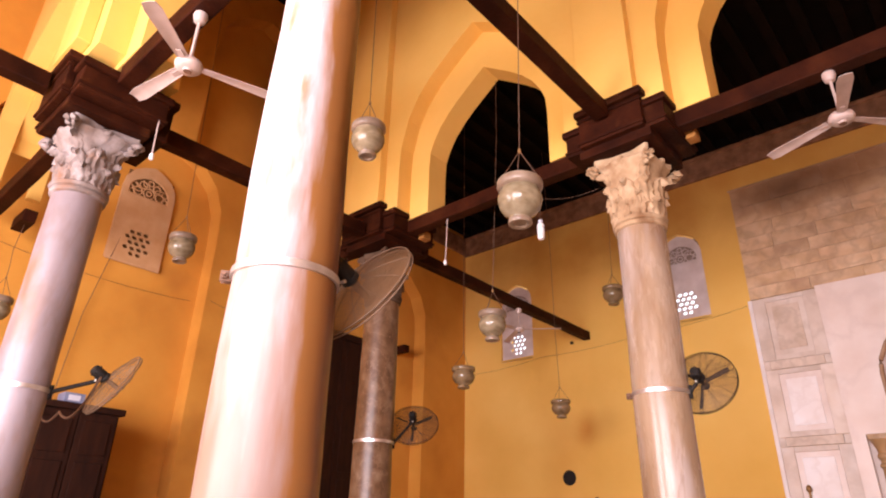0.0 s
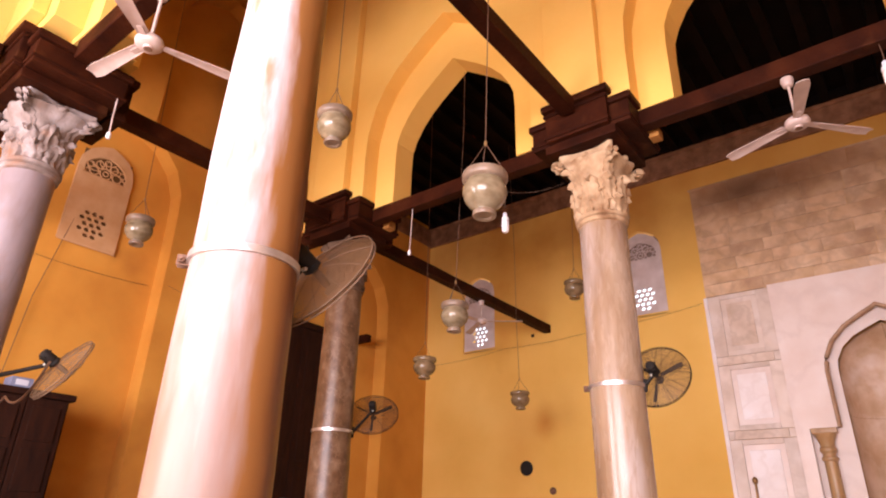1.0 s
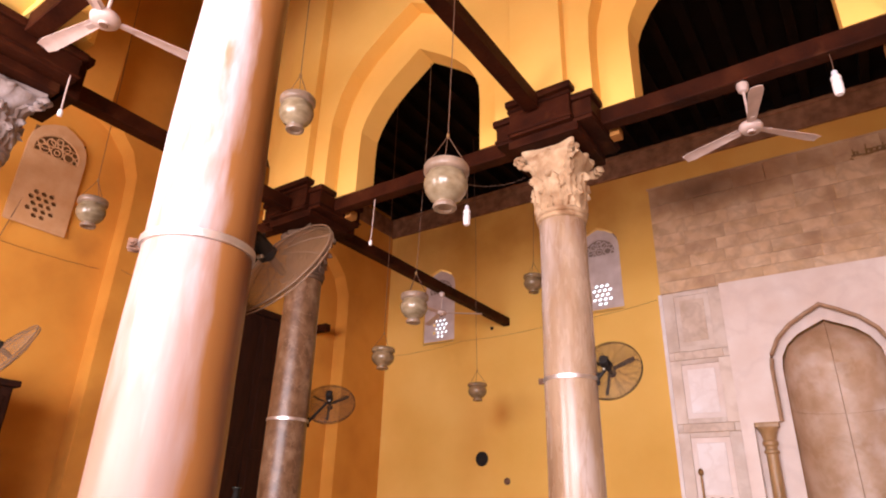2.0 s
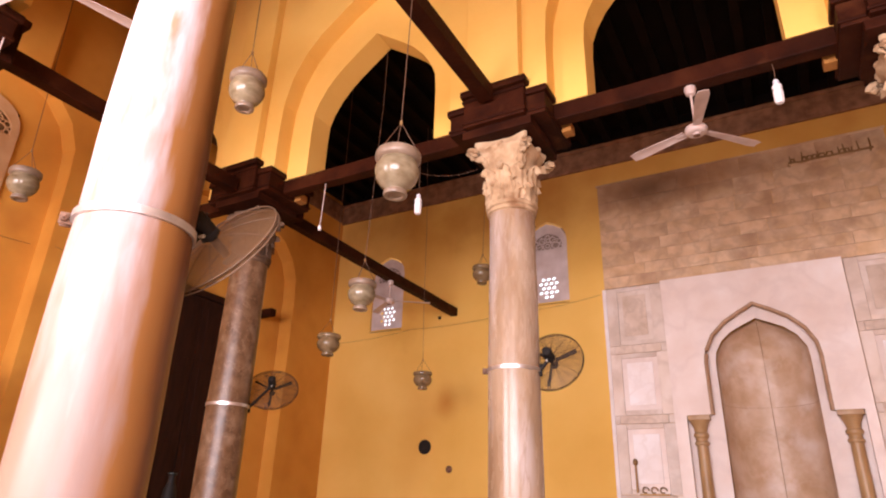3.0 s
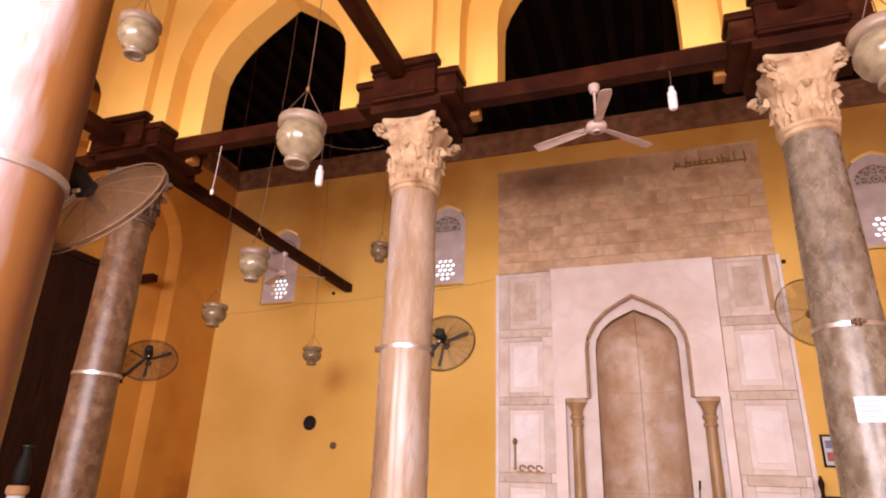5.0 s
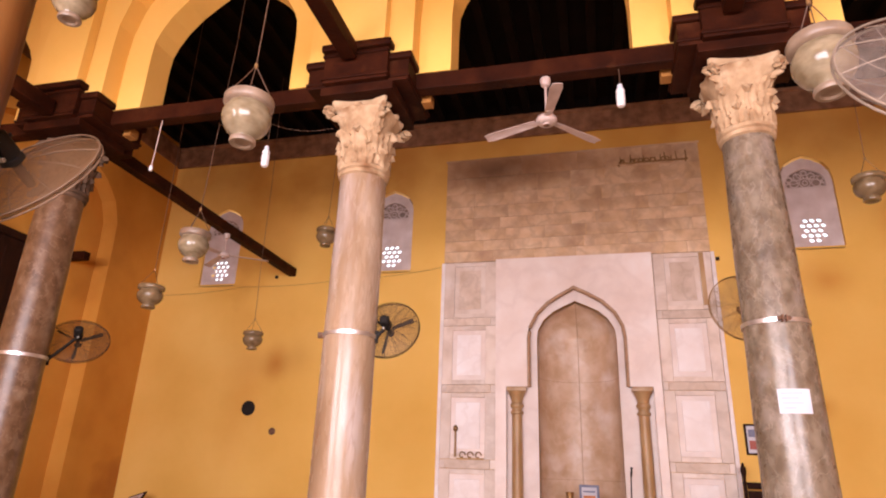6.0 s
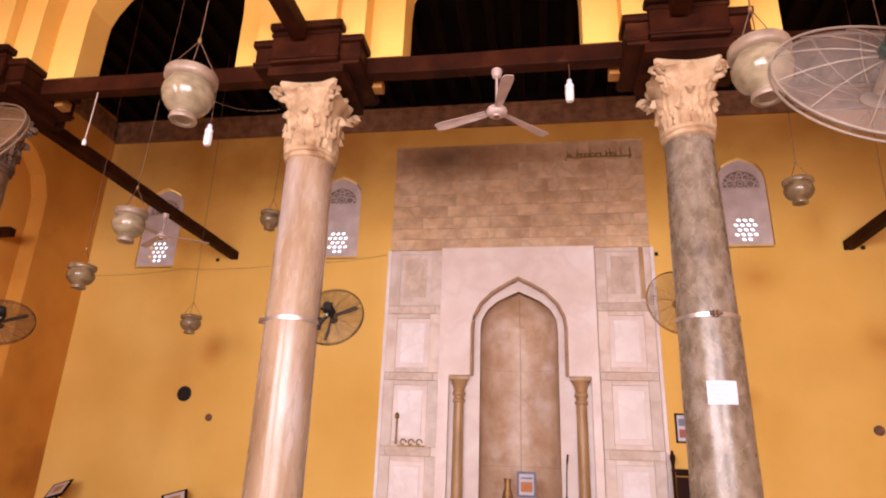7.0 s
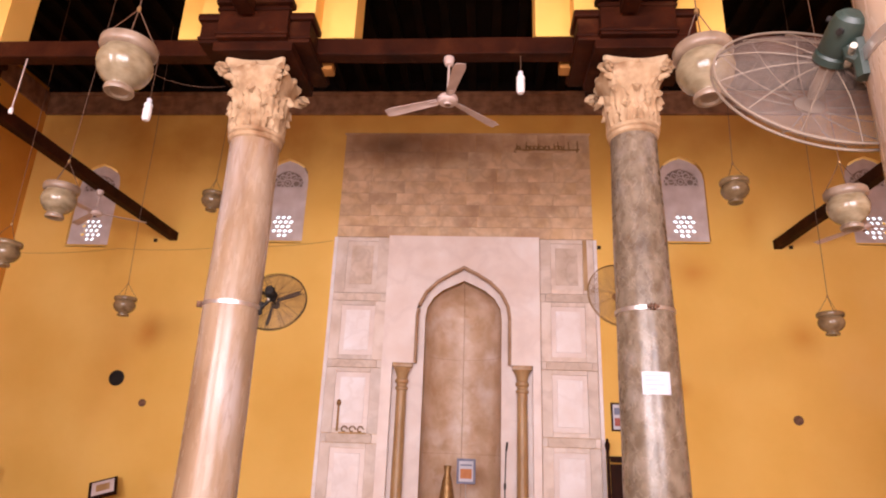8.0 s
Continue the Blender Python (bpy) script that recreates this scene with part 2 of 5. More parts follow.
REVET_TAN = material("tan_grey_marble", [(0.3, (0.53, 0.40, 0.295)), (0.5, (0.62, 0.49, 0.39)), (0.72, (0.70, 0.585, 0.49))], 3.0, (0.35, 0.55), bump=0.12, bump_scale=20,
                     vein=((0.40, 0.29, 0.21), 0.06, 0.4), vein_scale=2.6, per_object=0.08)
REVET_PALE = material("milky_white_marble", [(0.3, (0.76, 0.66, 0.61)), (0.55, (0.82, 0.75, 0.725)), (0.75, (0.86, 0.82, 0.82))], 2.0, (0.25, 0.5), bump=0.1, bump_scale=20,
                      vein=((0.66, 0.55, 0.50), 0.05, 0.3), vein_scale=1.8, per_object=0.04)
COLONNETTE = material("tan_marble", [(0.3, (0.34, 0.19, 0.075)), (0.7, (0.54, 0.35, 0.17))], 5.0, (0.3, 0.5), bump=0.15, bump_scale=20, stretch=(1, 1, 0.3))
GLASS_DARK = material("grimy_glass", [(0.3, (0.12, 0.075, 0.034)), (0.7, (0.25, 0.17, 0.09))], 9.0, (0.12, 0.3), bump=0.1, bump_scale=30, per_object=0.15)
STUCCO_WARM = material("ochre_washed_stucco", [(0.3, (0.48, 0.255, 0.105)), (0.7, (0.58, 0.355, 0.185))], 3.0, (0.7, 0.9), bump=0.4, bump_scale=30, spec=0.2)
STUCCO = material("grey_white_stucco", [(0.3, (0.54, 0.44, 0.41)), (0.7, (0.70, 0.61, 0.595))], 3.0, (0.7, 0.9), bump=0.4, bump_scale=30, spec=0.2)
GLASS_LAMP = material("dusty_frosted_glass", [(0.3, (0.17, 0.125, 0.068)), (0.7, (0.33, 0.265, 0.17))], 9.0, (0.08, 0.25), bump=0.1, bump_scale=30, stretch=(1, 1, 2), per_object=0.12)
GLASS_RIM = material("dusty_glass_rim", [(0.3, (0.18, 0.12, 0.078)), (0.7, (0.29, 0.215, 0.155))], 9.0, (0.25, 0.45), bump=0.1, bump_scale=30)
RUSTY = material("rusted_iron", [(0.3, (0.10, 0.045, 0.022)), (0.7, (0.22, 0.115, 0.07))], 20.0, (0.7, 0.9), bump=0.5, bump_scale=60)
BRASS = material("tarnished_brass", [(0.3, (0.28, 0.16, 0.06)), (0.7, (0.42, 0.26, 0.11))], 12.0, (0.35, 0.6), metal=0.7, bump=0.2, bump_scale=30)
STEEL = material("galvanised_steel", [(0.3, (0.55, 0.54, 0.54)), (0.7, (0.75, 0.74, 0.74))], 12.0, (0.25, 0.5), metal=0.85, bump=0.1, bump_scale=40)
DUSTY_RIB = material("brown_dusty_wire", [(0.3, (0.13, 0.075, 0.04)), (0.7, (0.20, 0.12, 0.07))], 6.0, (0.6, 0.8), bump=0.05, bump_scale=30)
RIB = material("dusty_wire", [(0.3, (0.13, 0.092, 0.065)), (0.7, (0.19, 0.14, 0.10))], 6.0, (0.5, 0.7), bump=0.05, bump_scale=30)
FAN_WHITE = material("off_white_enamel", [(0.3, (0.44, 0.325, 0.28)), (0.7, (0.56, 0.44, 0.395))], 6.0, (0.3, 0.5), bump=0.05, bump_scale=30)
FAN_BLACK = material("black_enamel", [(0.3, (0.008, 0.006, 0.005)), (0.7, (0.018, 0.014, 0.012))], 8.0, (0.55, 0.75), bump=0.1, bump_scale=30, spec=0.25)
FAN_GREEN = material("grey_green_enamel", [(0.3, (0.014, 0.026, 0.020)), (0.7, (0.026, 0.042, 0.033))], 8.0, (0.35, 0.6), bump=0.1, bump_scale=30, stain=[((0.30, 0.26, 0.2), 0.66, 0.72, 3.0)], stain_scale=8.0)
CHIPPED = material("chipped_painted_steel", [(0.42, (0.08, 0.085, 0.07)), (0.58, (0.55, 0.50, 0.42))], 28.0, (0.5, 0.7), bump=0.3, bump_scale=60)
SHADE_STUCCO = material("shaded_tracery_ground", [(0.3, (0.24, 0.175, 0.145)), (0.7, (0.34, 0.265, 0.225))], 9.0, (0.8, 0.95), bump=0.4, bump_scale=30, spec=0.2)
CABLE = material("brown_cable", [(0.3, (0.08, 0.04, 0.02)), (0.7, (0.14, 0.07, 0.04))], 20.0, (0.5, 0.7), bump=0.1)
BULB = material("white_lamp_glass", [(0.3, (0.72, 0.68, 0.68)), (0.7, (0.85, 0.82, 0.82))], 8.0, (0.15, 0.3), bump=0.02)
PAPER = material("white_paper", [(0.3, (0.56, 0.57, 0.64)), (0.7, (0.64, 0.65, 0.71))], 5.0, (0.6, 0.8), bump=0.1)
# ink lifted close to the paper tone to paint in the glare
INK = material("glare_pale_ink", [(0.3, (0.42, 0.43, 0.54)), (0.7, (0.50, 0.51, 0.61))], 8.0, (0.6, 0.8), bump=0.05)
GILT = material("brown_painted_lettering", [(0.3, (0.21, 0.115, 0.034)), (0.7, (0.31, 0.175, 0.06))], 8.0, (0.5, 0.7), bump=0.1)
FLOOR = material("worn_limestone_paving", [(0.3, (0.38, 0.28, 0.195)), (0.5, (0.45, 0.34, 0.245)), (0.72, (0.50, 0.40, 0.30))], 1.2, (0.5, 0.8), bump=0.2, bump_scale=18)
# pale tone picked to throw light up onto the lower walls
BOUNCE_MAT = material("pale_bounce_matting", [(0.3, (0.40, 0.27, 0.14)), (0.7, (0.52, 0.37, 0.21))], 2.0, (0.9, 1.0), bump=0.5, bump_scale=120, spec=0.1)
DARK_DOOR = material("dark_brown_joinery", [(0.3, (0.014, 0.0036, 0.0014)), (0.7, (0.030, 0.0082, 0.003))], 4.0, (0.6, 0.85), bump=0.3, bump_scale=30, stretch=(3, 3, 0.5), spec=0.15)
BOOK_RED = material("red_book_cover", [(0.3, (0.30, 0.05, 0.03)), (0.7, (0.42, 0.09, 0.05))], 8.0, (0.4, 0.6), bump=0.1)
BLUE_PRINT = material("blue_grey_print", [(0.3, (0.14, 0.16, 0.26)), (0.7, (0.22, 0.24, 0.34))], 8.0, (0.5, 0.7), bump=0.05)
ORANGE_PRINT = material("orange_print", [(0.3, (0.50, 0.16, 0.04)), (0.7, (0.60, 0.24, 0.07))], 8.0, (0.5, 0.7), bump=0.05)


def wire_mesh(name, colour, cover, rings):
    """Fine wire guard of a fan: rings of wire with air between them."""
    m = bpy.data.materials.new(name)
    m.use_nodes = True
    n, l = m.node_tree.nodes, m.node_tree.links
    bsdf = n["Principled BSDF"]
    bsdf.inputs["Base Color"].default_value = (*colour, 1)
    bsdf.inputs["Roughness"].default_value = 0.5
    tc = n.new("ShaderNodeTexCoord")
    wv = n.new("ShaderNodeTexWave")
    wv.wave_type, wv.rings_direction = "RINGS", "Z"
    wv.inputs["Scale"].default_value = rings
    l.new(tc.outputs["Object"], wv.inputs["Vector"])
    dust = n.new("ShaderNodeTexNoise")
    dust.inputs["Scale"].default_value = 6.0
    l.new(tc.outputs["Object"], dust.inputs["Vector"])
    ad = n.new("ShaderNodeMath")
    ad.operation = "MULTIPLY_ADD"
    ad.inputs[1].default_value, ad.inputs[2].default_value = 0.5, cover - 0.25
    l.new(dust.outputs["Fac"], ad.inputs[0])
    gt = n.new("ShaderNodeMath")
    gt.operation = "LESS_THAN"
    l.new(wv.outputs["Fac"], gt.inputs[0])
    l.new(ad.outputs[0], gt.inputs[1])
    tr = n.new("ShaderNodeBsdfTransparent")
    mx = n.new("ShaderNodeMixShader")
    l.new(gt.outputs[0], mx.inputs[0])
    l.new(tr.outputs[0], mx.inputs[1])
    l.new(bsdf.outputs[0], mx.inputs[2])
    l.new(mx.outputs[0], n["Material Output"].inputs[0])
    return m


GUARD_PALE = wire_mesh("dusty_wire_guard", (0.17, 0.125, 0.10), 0.155, 90)
GUARD_BROWN = wire_mesh("dusty_brown_wire_guard", (0.165, 0.085, 0.036), 0.56, 90)
GUARD_THIN = wire_mesh("thin_wire_guard", (0.20, 0.12, 0.06), 0.16, 90)


def smoky_plastic(name, colour, clear):
    """Dusty see-through plastic of the fan blades."""
    m = bpy.data.materials.new(name)
    m.use_nodes = True
    n, l = m.node_tree.nodes, m.node_tree.links
    bsdf = n["Principled BSDF"]
    dust = n.new("ShaderNodeTexNoise")
    dust.inputs["Scale"].default_value = 14.0
    cr = ramp_of(n, [(0.35, colour), (0.7, tuple(c * 1.3 for c in colour))])
    l.new(dust.outputs["Fac"], cr.inputs["Fac"])
    l.new(cr.outputs["Color"], bsdf.inputs["Base Color"])
    bsdf.inputs["Roughness"].default_value = 0.4
    tr = n.new("ShaderNodeBsdfTransparent")
    mx = n.new("ShaderNodeMixShader")
    mx.inputs[0].default_value = 1 - clear
    l.new(tr.outputs[0], mx.inputs[1])
    l.new(bsdf.outputs[0], mx.inputs[2])
    l.new(mx.outputs[0], n["Material Output"].inputs[0])
    return m


BLADE = smoky_plastic("dusty_clear_blade_plastic", (0.20, 0.15, 0.12), 0.93)
GUARD_DARK = wire_mesh("dark_wire_guard", (0.10, 0.055, 0.025), 0.20, 60)

# ---------------------------------------------------------------- mesh helpers
def part(name, bm, mat, parent=None, label="", smooth=False):
    me = bpy.data.meshes.new(name)
    bmesh.ops.recalc_face_normals(bm, faces=bm.faces)
    bm.to_mesh(me)
    bm.free()
    me.materials.append(mat)
    if smooth:
        for p in me.polygons:
            p.use_smooth = True
        me.set_sharp_from_angle(angle=radians(smooth if smooth is not True else 40))
    ob = new(name, me)
    if parent:
        ob.parent = parent
    if label:
        ob["label"] = label
    return ob


def thing(name, label, category, group="", at=(0, 0, 0), kind=""):
    e = new(name)
    e.empty_display_size = 0.1
    e.location = at
    return tagged(e, label, category, group, kind)


def add_box(bm, x0, x1, y0, y1, z0, z1, bevel=0.0, m=None):
    r = bmesh.ops.create_cube(bm, size=1.0, matrix=Matrix.Translation(((x0 + x1) / 2, (y0 + y1) / 2, (z0 + z1) / 2)) @ Matrix.Diagonal((x1 - x0, y1 - y0, z1 - z0, 1)))
    vs = r["verts"]
    if bevel:
        es = list({e for v in vs for e in v.link_edges})
        out = bmesh.ops.bevel(bm, geom=es, offset=bevel, segments=2, affect="EDGES", profile=0.6)
        vs = list({v for f in out["faces"] for v in f.verts} | {v for v in vs if v.is_valid})
    if m is not None:
        bmesh.ops.transform(bm, matrix=m, verts=vs)
    return vs


def box(*a, **k):
    bm = bmesh.new()
    add_box(bm, *a, **k)
    return bm


def add_lathe(bm, profile, seg=24, m=Matrix(), close=True):
    """profile: (radius, z) from bottom to top."""
    rings = []
    for r, z in profile:
        if r < 1e-5:
            rings.append([bm.verts.new(m @ Vector((0, 0, z)))])
        else:
            rings.append([bm.verts.new(m @ Vector((r * math.cos(2 * math.pi * i / seg), r * math.sin(2 * math.pi * i / seg), z))) for i in range(seg)])
    for a, b in zip(rings, rings[1:]):
        for i in range(seg):
            j = (i + 1) % seg
            if len(a) == 1 and len(b) == 1:
                continue
            if len(a) == 1:
                bm.faces.new((a[0], b[j], b[i]))
            elif len(b) == 1:
                bm.faces.new((a[i], a[j], b[0]))
            else:
                bm.faces.new((a[i], a[j], b[j], b[i]))
    if close:
        if len(rings[0]) > 1:
            bm.faces.new(rings[0][::-1])
        if len(rings[-1]) > 1:
            bm.faces.new(rings[-1])


def lathe(profile, seg=24, m=Matrix(), close=True):
    bm = bmesh.new()
    add_lathe(bm, profile, seg, m, close)
    return bm


def add_tube(bm, pts, r, seg=6, r_end=None):
    pts = [Vector(p) for p in pts]
    rings = []
    for k, p in enumerate(pts):
        d = (pts[min(k + 1, len(pts) - 1)] - pts[max(k - 1, 0)]).normalized()
        side = d.cross(Vector((0, 0, 1)) if abs(d.z) < 0.95 else Vector((1, 0, 0))).normalized()
        up = side.cross(d)
        rad = r if r_end is None else r + (r_end - r) * k / (len(pts) - 1)
        rings.append([bm.verts.new(p + rad * (math.cos(2 * math.pi * i / seg) * side + math.sin(2 * math.pi * i / seg) * up)) for i in range(seg)])
    for a, b in zip(rings, rings[1:]):
        for i in range(seg):
            bm.faces.new((a[i], a[(i + 1) % seg], b[(i + 1) % seg], b[i]))
    bm.faces.new(rings[0][::-1])
    bm.faces.new(rings[-1])


def tube(pts, r, seg=6, r_end=None):
    bm = bmesh.new()
    add_tube(bm, pts, r, seg, r_end)
    return bm


def inside(p, poly):
    c = False
    for (x0, y0), (x1, y1) in zip(poly, poly[1:] + poly[:1]):
        if (y0 > p[1]) != (y1 > p[1]) and p[0] < (x1 - x0) * (p[1] - y0) / (y1 - y0) + x0:
            c = not c
    return c


def add_slab(bm, outer, holes, d0, d1, m):
    """A flat slab with the outline outer, pierced by holes; d0 and d1 are its two faces, m takes (u, depth, v) into the world."""
    polys = [list(outer)] + [list(h) for h in holes]
    pts, edges = [], []
    for poly in polys:
        k = len(pts)
        pts += [Vector(p) for p in poly]
        edges += [(k + i, k + (i + 1) % len(poly)) for i in range(len(poly))]
    vs, _, fs, *_ = delaunay_2d_cdt(pts, edges, [], 0, 1e-5)
    front = [bm.verts.new(m @ Vector((v.x, d0, v.y))) for v in vs]
    back = [bm.verts.new(m @ Vector((v.x, d1, v.y))) for v in vs]
    count = {}
    for f in fs:
        c = sum((vs[i] for i in f), Vector((0, 0))) / len(f)
        if not inside(c, polys[0]) or any(inside(c, h) for h in polys[1:]):
            continue
        bm.faces.new([front[i] for i in f])
        bm.faces.new([back[i] for i in reversed(f)])
        for i, j in zip(f, [*f[1:], f[0]]):
            count[(i, j)] = count.get((i, j), 0) + 1
    for (i, j) in count:
        if (j, i) not in count:
            bm.faces.new((front[j], front[i], back[i], back[j]))
    loose = [v for v in front + back if not v.link_faces]
    for v in loose:
        bm.verts.remove(v)


def slab(outer, holes, d0, d1, m=Matrix()):
    bm = bmesh.new()
    add_slab(bm, outer, holes, d0, d1, m)
    return bm


def keel(cx, half, base, fine=3):
    """Outline of a keel-arched opening: half is a list of (half width, height) from the springing to the apex."""
    curve = []
    for (w0, z0), (w1, z1) in zip(half, half[1:]):
        curve += [(w0 + (w1 - w0) * k / fine, z0 + (z1 - z0) * k / fine) for k in range(fine)]
    curve.append(half[-1])
    right = [(cx + half[0][0], base)] + [(cx + w, z) for w, z in curve]
    left = [(cx - w, z) for w, z in reversed(curve[:-1])] + [(cx - half[0][0], base)]
    return right + left


ALONG_X = Matrix()                                  # u = x, depth = y
ALONG_Y = Matrix(((0, 1, 0, 0), (1, 0, 0, 0), (0, 0, 1, 0), (0, 0, 0, 1)))   # u = y, depth = x

# ---------------------------------------------------------------- plan
QIBLA, LEFT, RIGHT, REAR = 11.9, -9.93, 9.05, -5.5
ROW_1, ROW_2 = 5.8, 1.57
XC, XA, XB, XD = -6.46, -2.44, 1.46, 5.56
HALL_TOP, AISLE_TOP = 12.6, 9.07

tagged(part("floor", box(LEFT - 0.6, RIGHT + 0.5, REAR - 0.5, QIBLA + 0.6, -0.2, -0.012), FLOOR), "worn limestone paving of the prayer hall", "floor", kind="structure")
# out-of-view matting, added as a reflector for the lower wall and niche
tagged(part("carpet", box(LEFT + 0.02, RIGHT - 0.02, ROW_1 - 0.9, QIBLA - 0.06, -0.011, 0.0), BOUNCE_MAT), "unseen pale matting added to bounce light before the mihrab", "carpet", kind="structure")
ground = tagged(part("ground", box(-60, 60, -90, 60, -0.45, -0.21), FLOOR), "sunlit limestone paving of the court outside", "ground", kind="structure")

# qibla wall with openings behind the pierced windows and the niche of the mihrab
MC = -0.412
WIN_HALF = [(0.46, 7.02), (0.43, 7.2), (0.33, 7.36), (0.17, 7.46), (0.0, 7.52)]
WIN_X = (-8.33, -4.22, 3.95, 7.6)
WIN_DZ = (-0.155, -0.01, 0.09, 0.11)                 # the windows do not sit quite level
win_holes = [keel(x, [(w, z + dz) for w, z in WIN_HALF], 5.66 + dz) for x, dz in zip(WIN_X, WIN_DZ)]
NICHE_HALF = [(0.735, 4.12), (0.71, 4.30), (0.60, 4.50), (0.42, 4.66), (0.2, 4.77), (0.0, 4.86)]
FRAME_HALF = [(0.905, 4.12), (0.875, 4.34), (0.745, 4.60), (0.53, 4.82), (0.255, 4.99), (0.0, 5.12)]
niche_hole = keel(MC, [(0.76, 4.12), (0.74, 4.32), (0.62, 4.52), (0.44, 4.69), (0.2, 4.81), (0.0, 4.90)], 0.0)
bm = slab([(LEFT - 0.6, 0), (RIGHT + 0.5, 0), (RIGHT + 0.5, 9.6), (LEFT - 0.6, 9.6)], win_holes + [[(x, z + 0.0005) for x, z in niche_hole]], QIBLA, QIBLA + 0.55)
wall_qibla = tagged(part("wall_north", bm, PLASTER), "ochre plastered wall with the marble mihrab, stained and shaded towards the top", "wall", kind="structure")

# left wall with tall arched recesses
R_HALF = [(1.0, 6.0), (0.985, 6.5), (0.9, 6.9), (0.72, 7.25), (0.4, 7.5), (0.0, 7.68)]


def recess(y0, y1, top, base=0.0):
    c, w = (y0 + y1) / 2, (y1 - y0) / 2
    return keel(c, [(w * k, top - (7.68 - z) * 1.05) for k, z in R_HALF], base)


r_low = [recess(1.0, 4.81, 8.25), recess(6.4, 10.40, 7.75)]
r_high = [recess(4.05 - 0.0, 6.2, 11.9, 7.9)]
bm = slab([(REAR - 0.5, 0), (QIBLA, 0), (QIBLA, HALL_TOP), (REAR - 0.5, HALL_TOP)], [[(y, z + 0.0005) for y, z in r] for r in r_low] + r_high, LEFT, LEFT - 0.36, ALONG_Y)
wall_left = tagged(part("wall_west", bm, PLASTER_DEEP), "deep ochre plastered side wall with tall arched recesses", "wall", kind="structure")
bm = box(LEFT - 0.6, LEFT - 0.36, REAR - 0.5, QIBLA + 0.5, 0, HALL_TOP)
tagged(part("recess_wall_west", bm, PLASTER_DEEP), "ochre plaster at the back of the wall recesses", "wall", kind="structure")
tagged(part("wall_east", box(RIGHT, RIGHT + 0.5, REAR - 0.5, QIBLA, 0, HALL_TOP), PLASTER_DEEP), "deep ochre plastered side wall of the hall", "wall", kind="structure")
bm = slab([(LEFT - 0.6, 0), (RIGHT + 0.5, 0), (RIGHT + 0.5, HALL_TOP), (LEFT - 0.6, HALL_TOP)],
          [[(-7.4, 0.4), (5.4, 0.4), (5.4, 5.4), (-7.4, 5.4)]], REAR - 0.5, REAR)
tagged(part("wall_south", bm, PLASTER), "ochre plastered wall with a wide opening to the court", "wall", kind="structure")
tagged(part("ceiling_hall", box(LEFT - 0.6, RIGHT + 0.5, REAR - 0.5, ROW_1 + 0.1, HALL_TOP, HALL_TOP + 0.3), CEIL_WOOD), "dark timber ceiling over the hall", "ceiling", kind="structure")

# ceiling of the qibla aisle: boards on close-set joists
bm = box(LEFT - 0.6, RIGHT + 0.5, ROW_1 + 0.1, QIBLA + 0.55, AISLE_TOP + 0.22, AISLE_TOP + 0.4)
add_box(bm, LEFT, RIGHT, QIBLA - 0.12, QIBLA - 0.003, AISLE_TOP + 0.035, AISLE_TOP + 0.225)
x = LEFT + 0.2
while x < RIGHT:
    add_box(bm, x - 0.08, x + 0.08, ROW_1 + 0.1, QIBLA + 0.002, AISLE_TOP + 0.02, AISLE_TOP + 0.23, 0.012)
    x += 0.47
tagged(part("ceiling_aisle", bm, CEIL_WOOD), "near-black timber joists and boards over the aisle", "ceiling", kind="structure")

# carved frieze below the aisle ceiling
bm = bmesh.new()
add_box(bm, LEFT + 0.003, RIGHT - 0.003, QIBLA - 0.05, QIBLA - 0.002, 8.58, AISLE_TOP - 0.04, 0.01)
add_box(bm, LEFT + 0.004, RIGHT - 0.004, QIBLA - 0.09, QIBLA - 0.004, AISLE_TOP - 0.06, AISLE_TOP + 0.03, 0.015)
add_box(bm, LEFT + 0.004, RIGHT - 0.004, QIBLA - 0.07, QIBLA - 0.004, 8.55, 8.60, 0.01)
frieze = tagged(part("frieze_north", bm, FRIEZE), "carved brown wooden frieze band under the ceiling", "frieze", kind="structure")
rng = random.Random(4)
x = LEFT + 0.3
while x < RIGHT - 0.3:                                  # carved strokes, worn past reading
    w = rng.uniform(0.12, 0.3)
    z0 = rng.uniform(8.64, 8.72)
    bm = box(x, x + w * 0.35, QIBLA - 0.062, QIBLA - 0.045, z0, rng.uniform(8.85, 8.98), 0.004)
    add_box(bm, x, x + w, QIBLA - 0.060, QIBLA - 0.045, z0, z0 + 0.05, 0.004)
    part("carved_stroke", bm, FRIEZE, frieze)
    x += w + rng.uniform(0.08, 0.2)
bm = box(LEFT + 0.004, LEFT + 0.05, ROW_1 + 0.5, QIBLA - 0.1, 8.58, AISLE_TOP, 0.01)
tagged(part("frieze_west", bm, FRIEZE), "carved brown wooden frieze band under the ceiling", "frieze", kind="structure")

# ---------------------------------------------------------------- arcades
IN_HALF = [(1.0, 6.6), (0.985, 6.85), (0.92, 7.03), (0.80, 7.24), (0.63, 7.44), (0.46, 7.59), (0.2, 7.79), (0.0, 7.94)]
OUT_HALF = [(1.0, 6.6), (0.985, 6.98), (0.90, 7.43), (0.76, 7.78), (0.59, 8.04), (0.27, 8.38), (0.0, 8.62)]


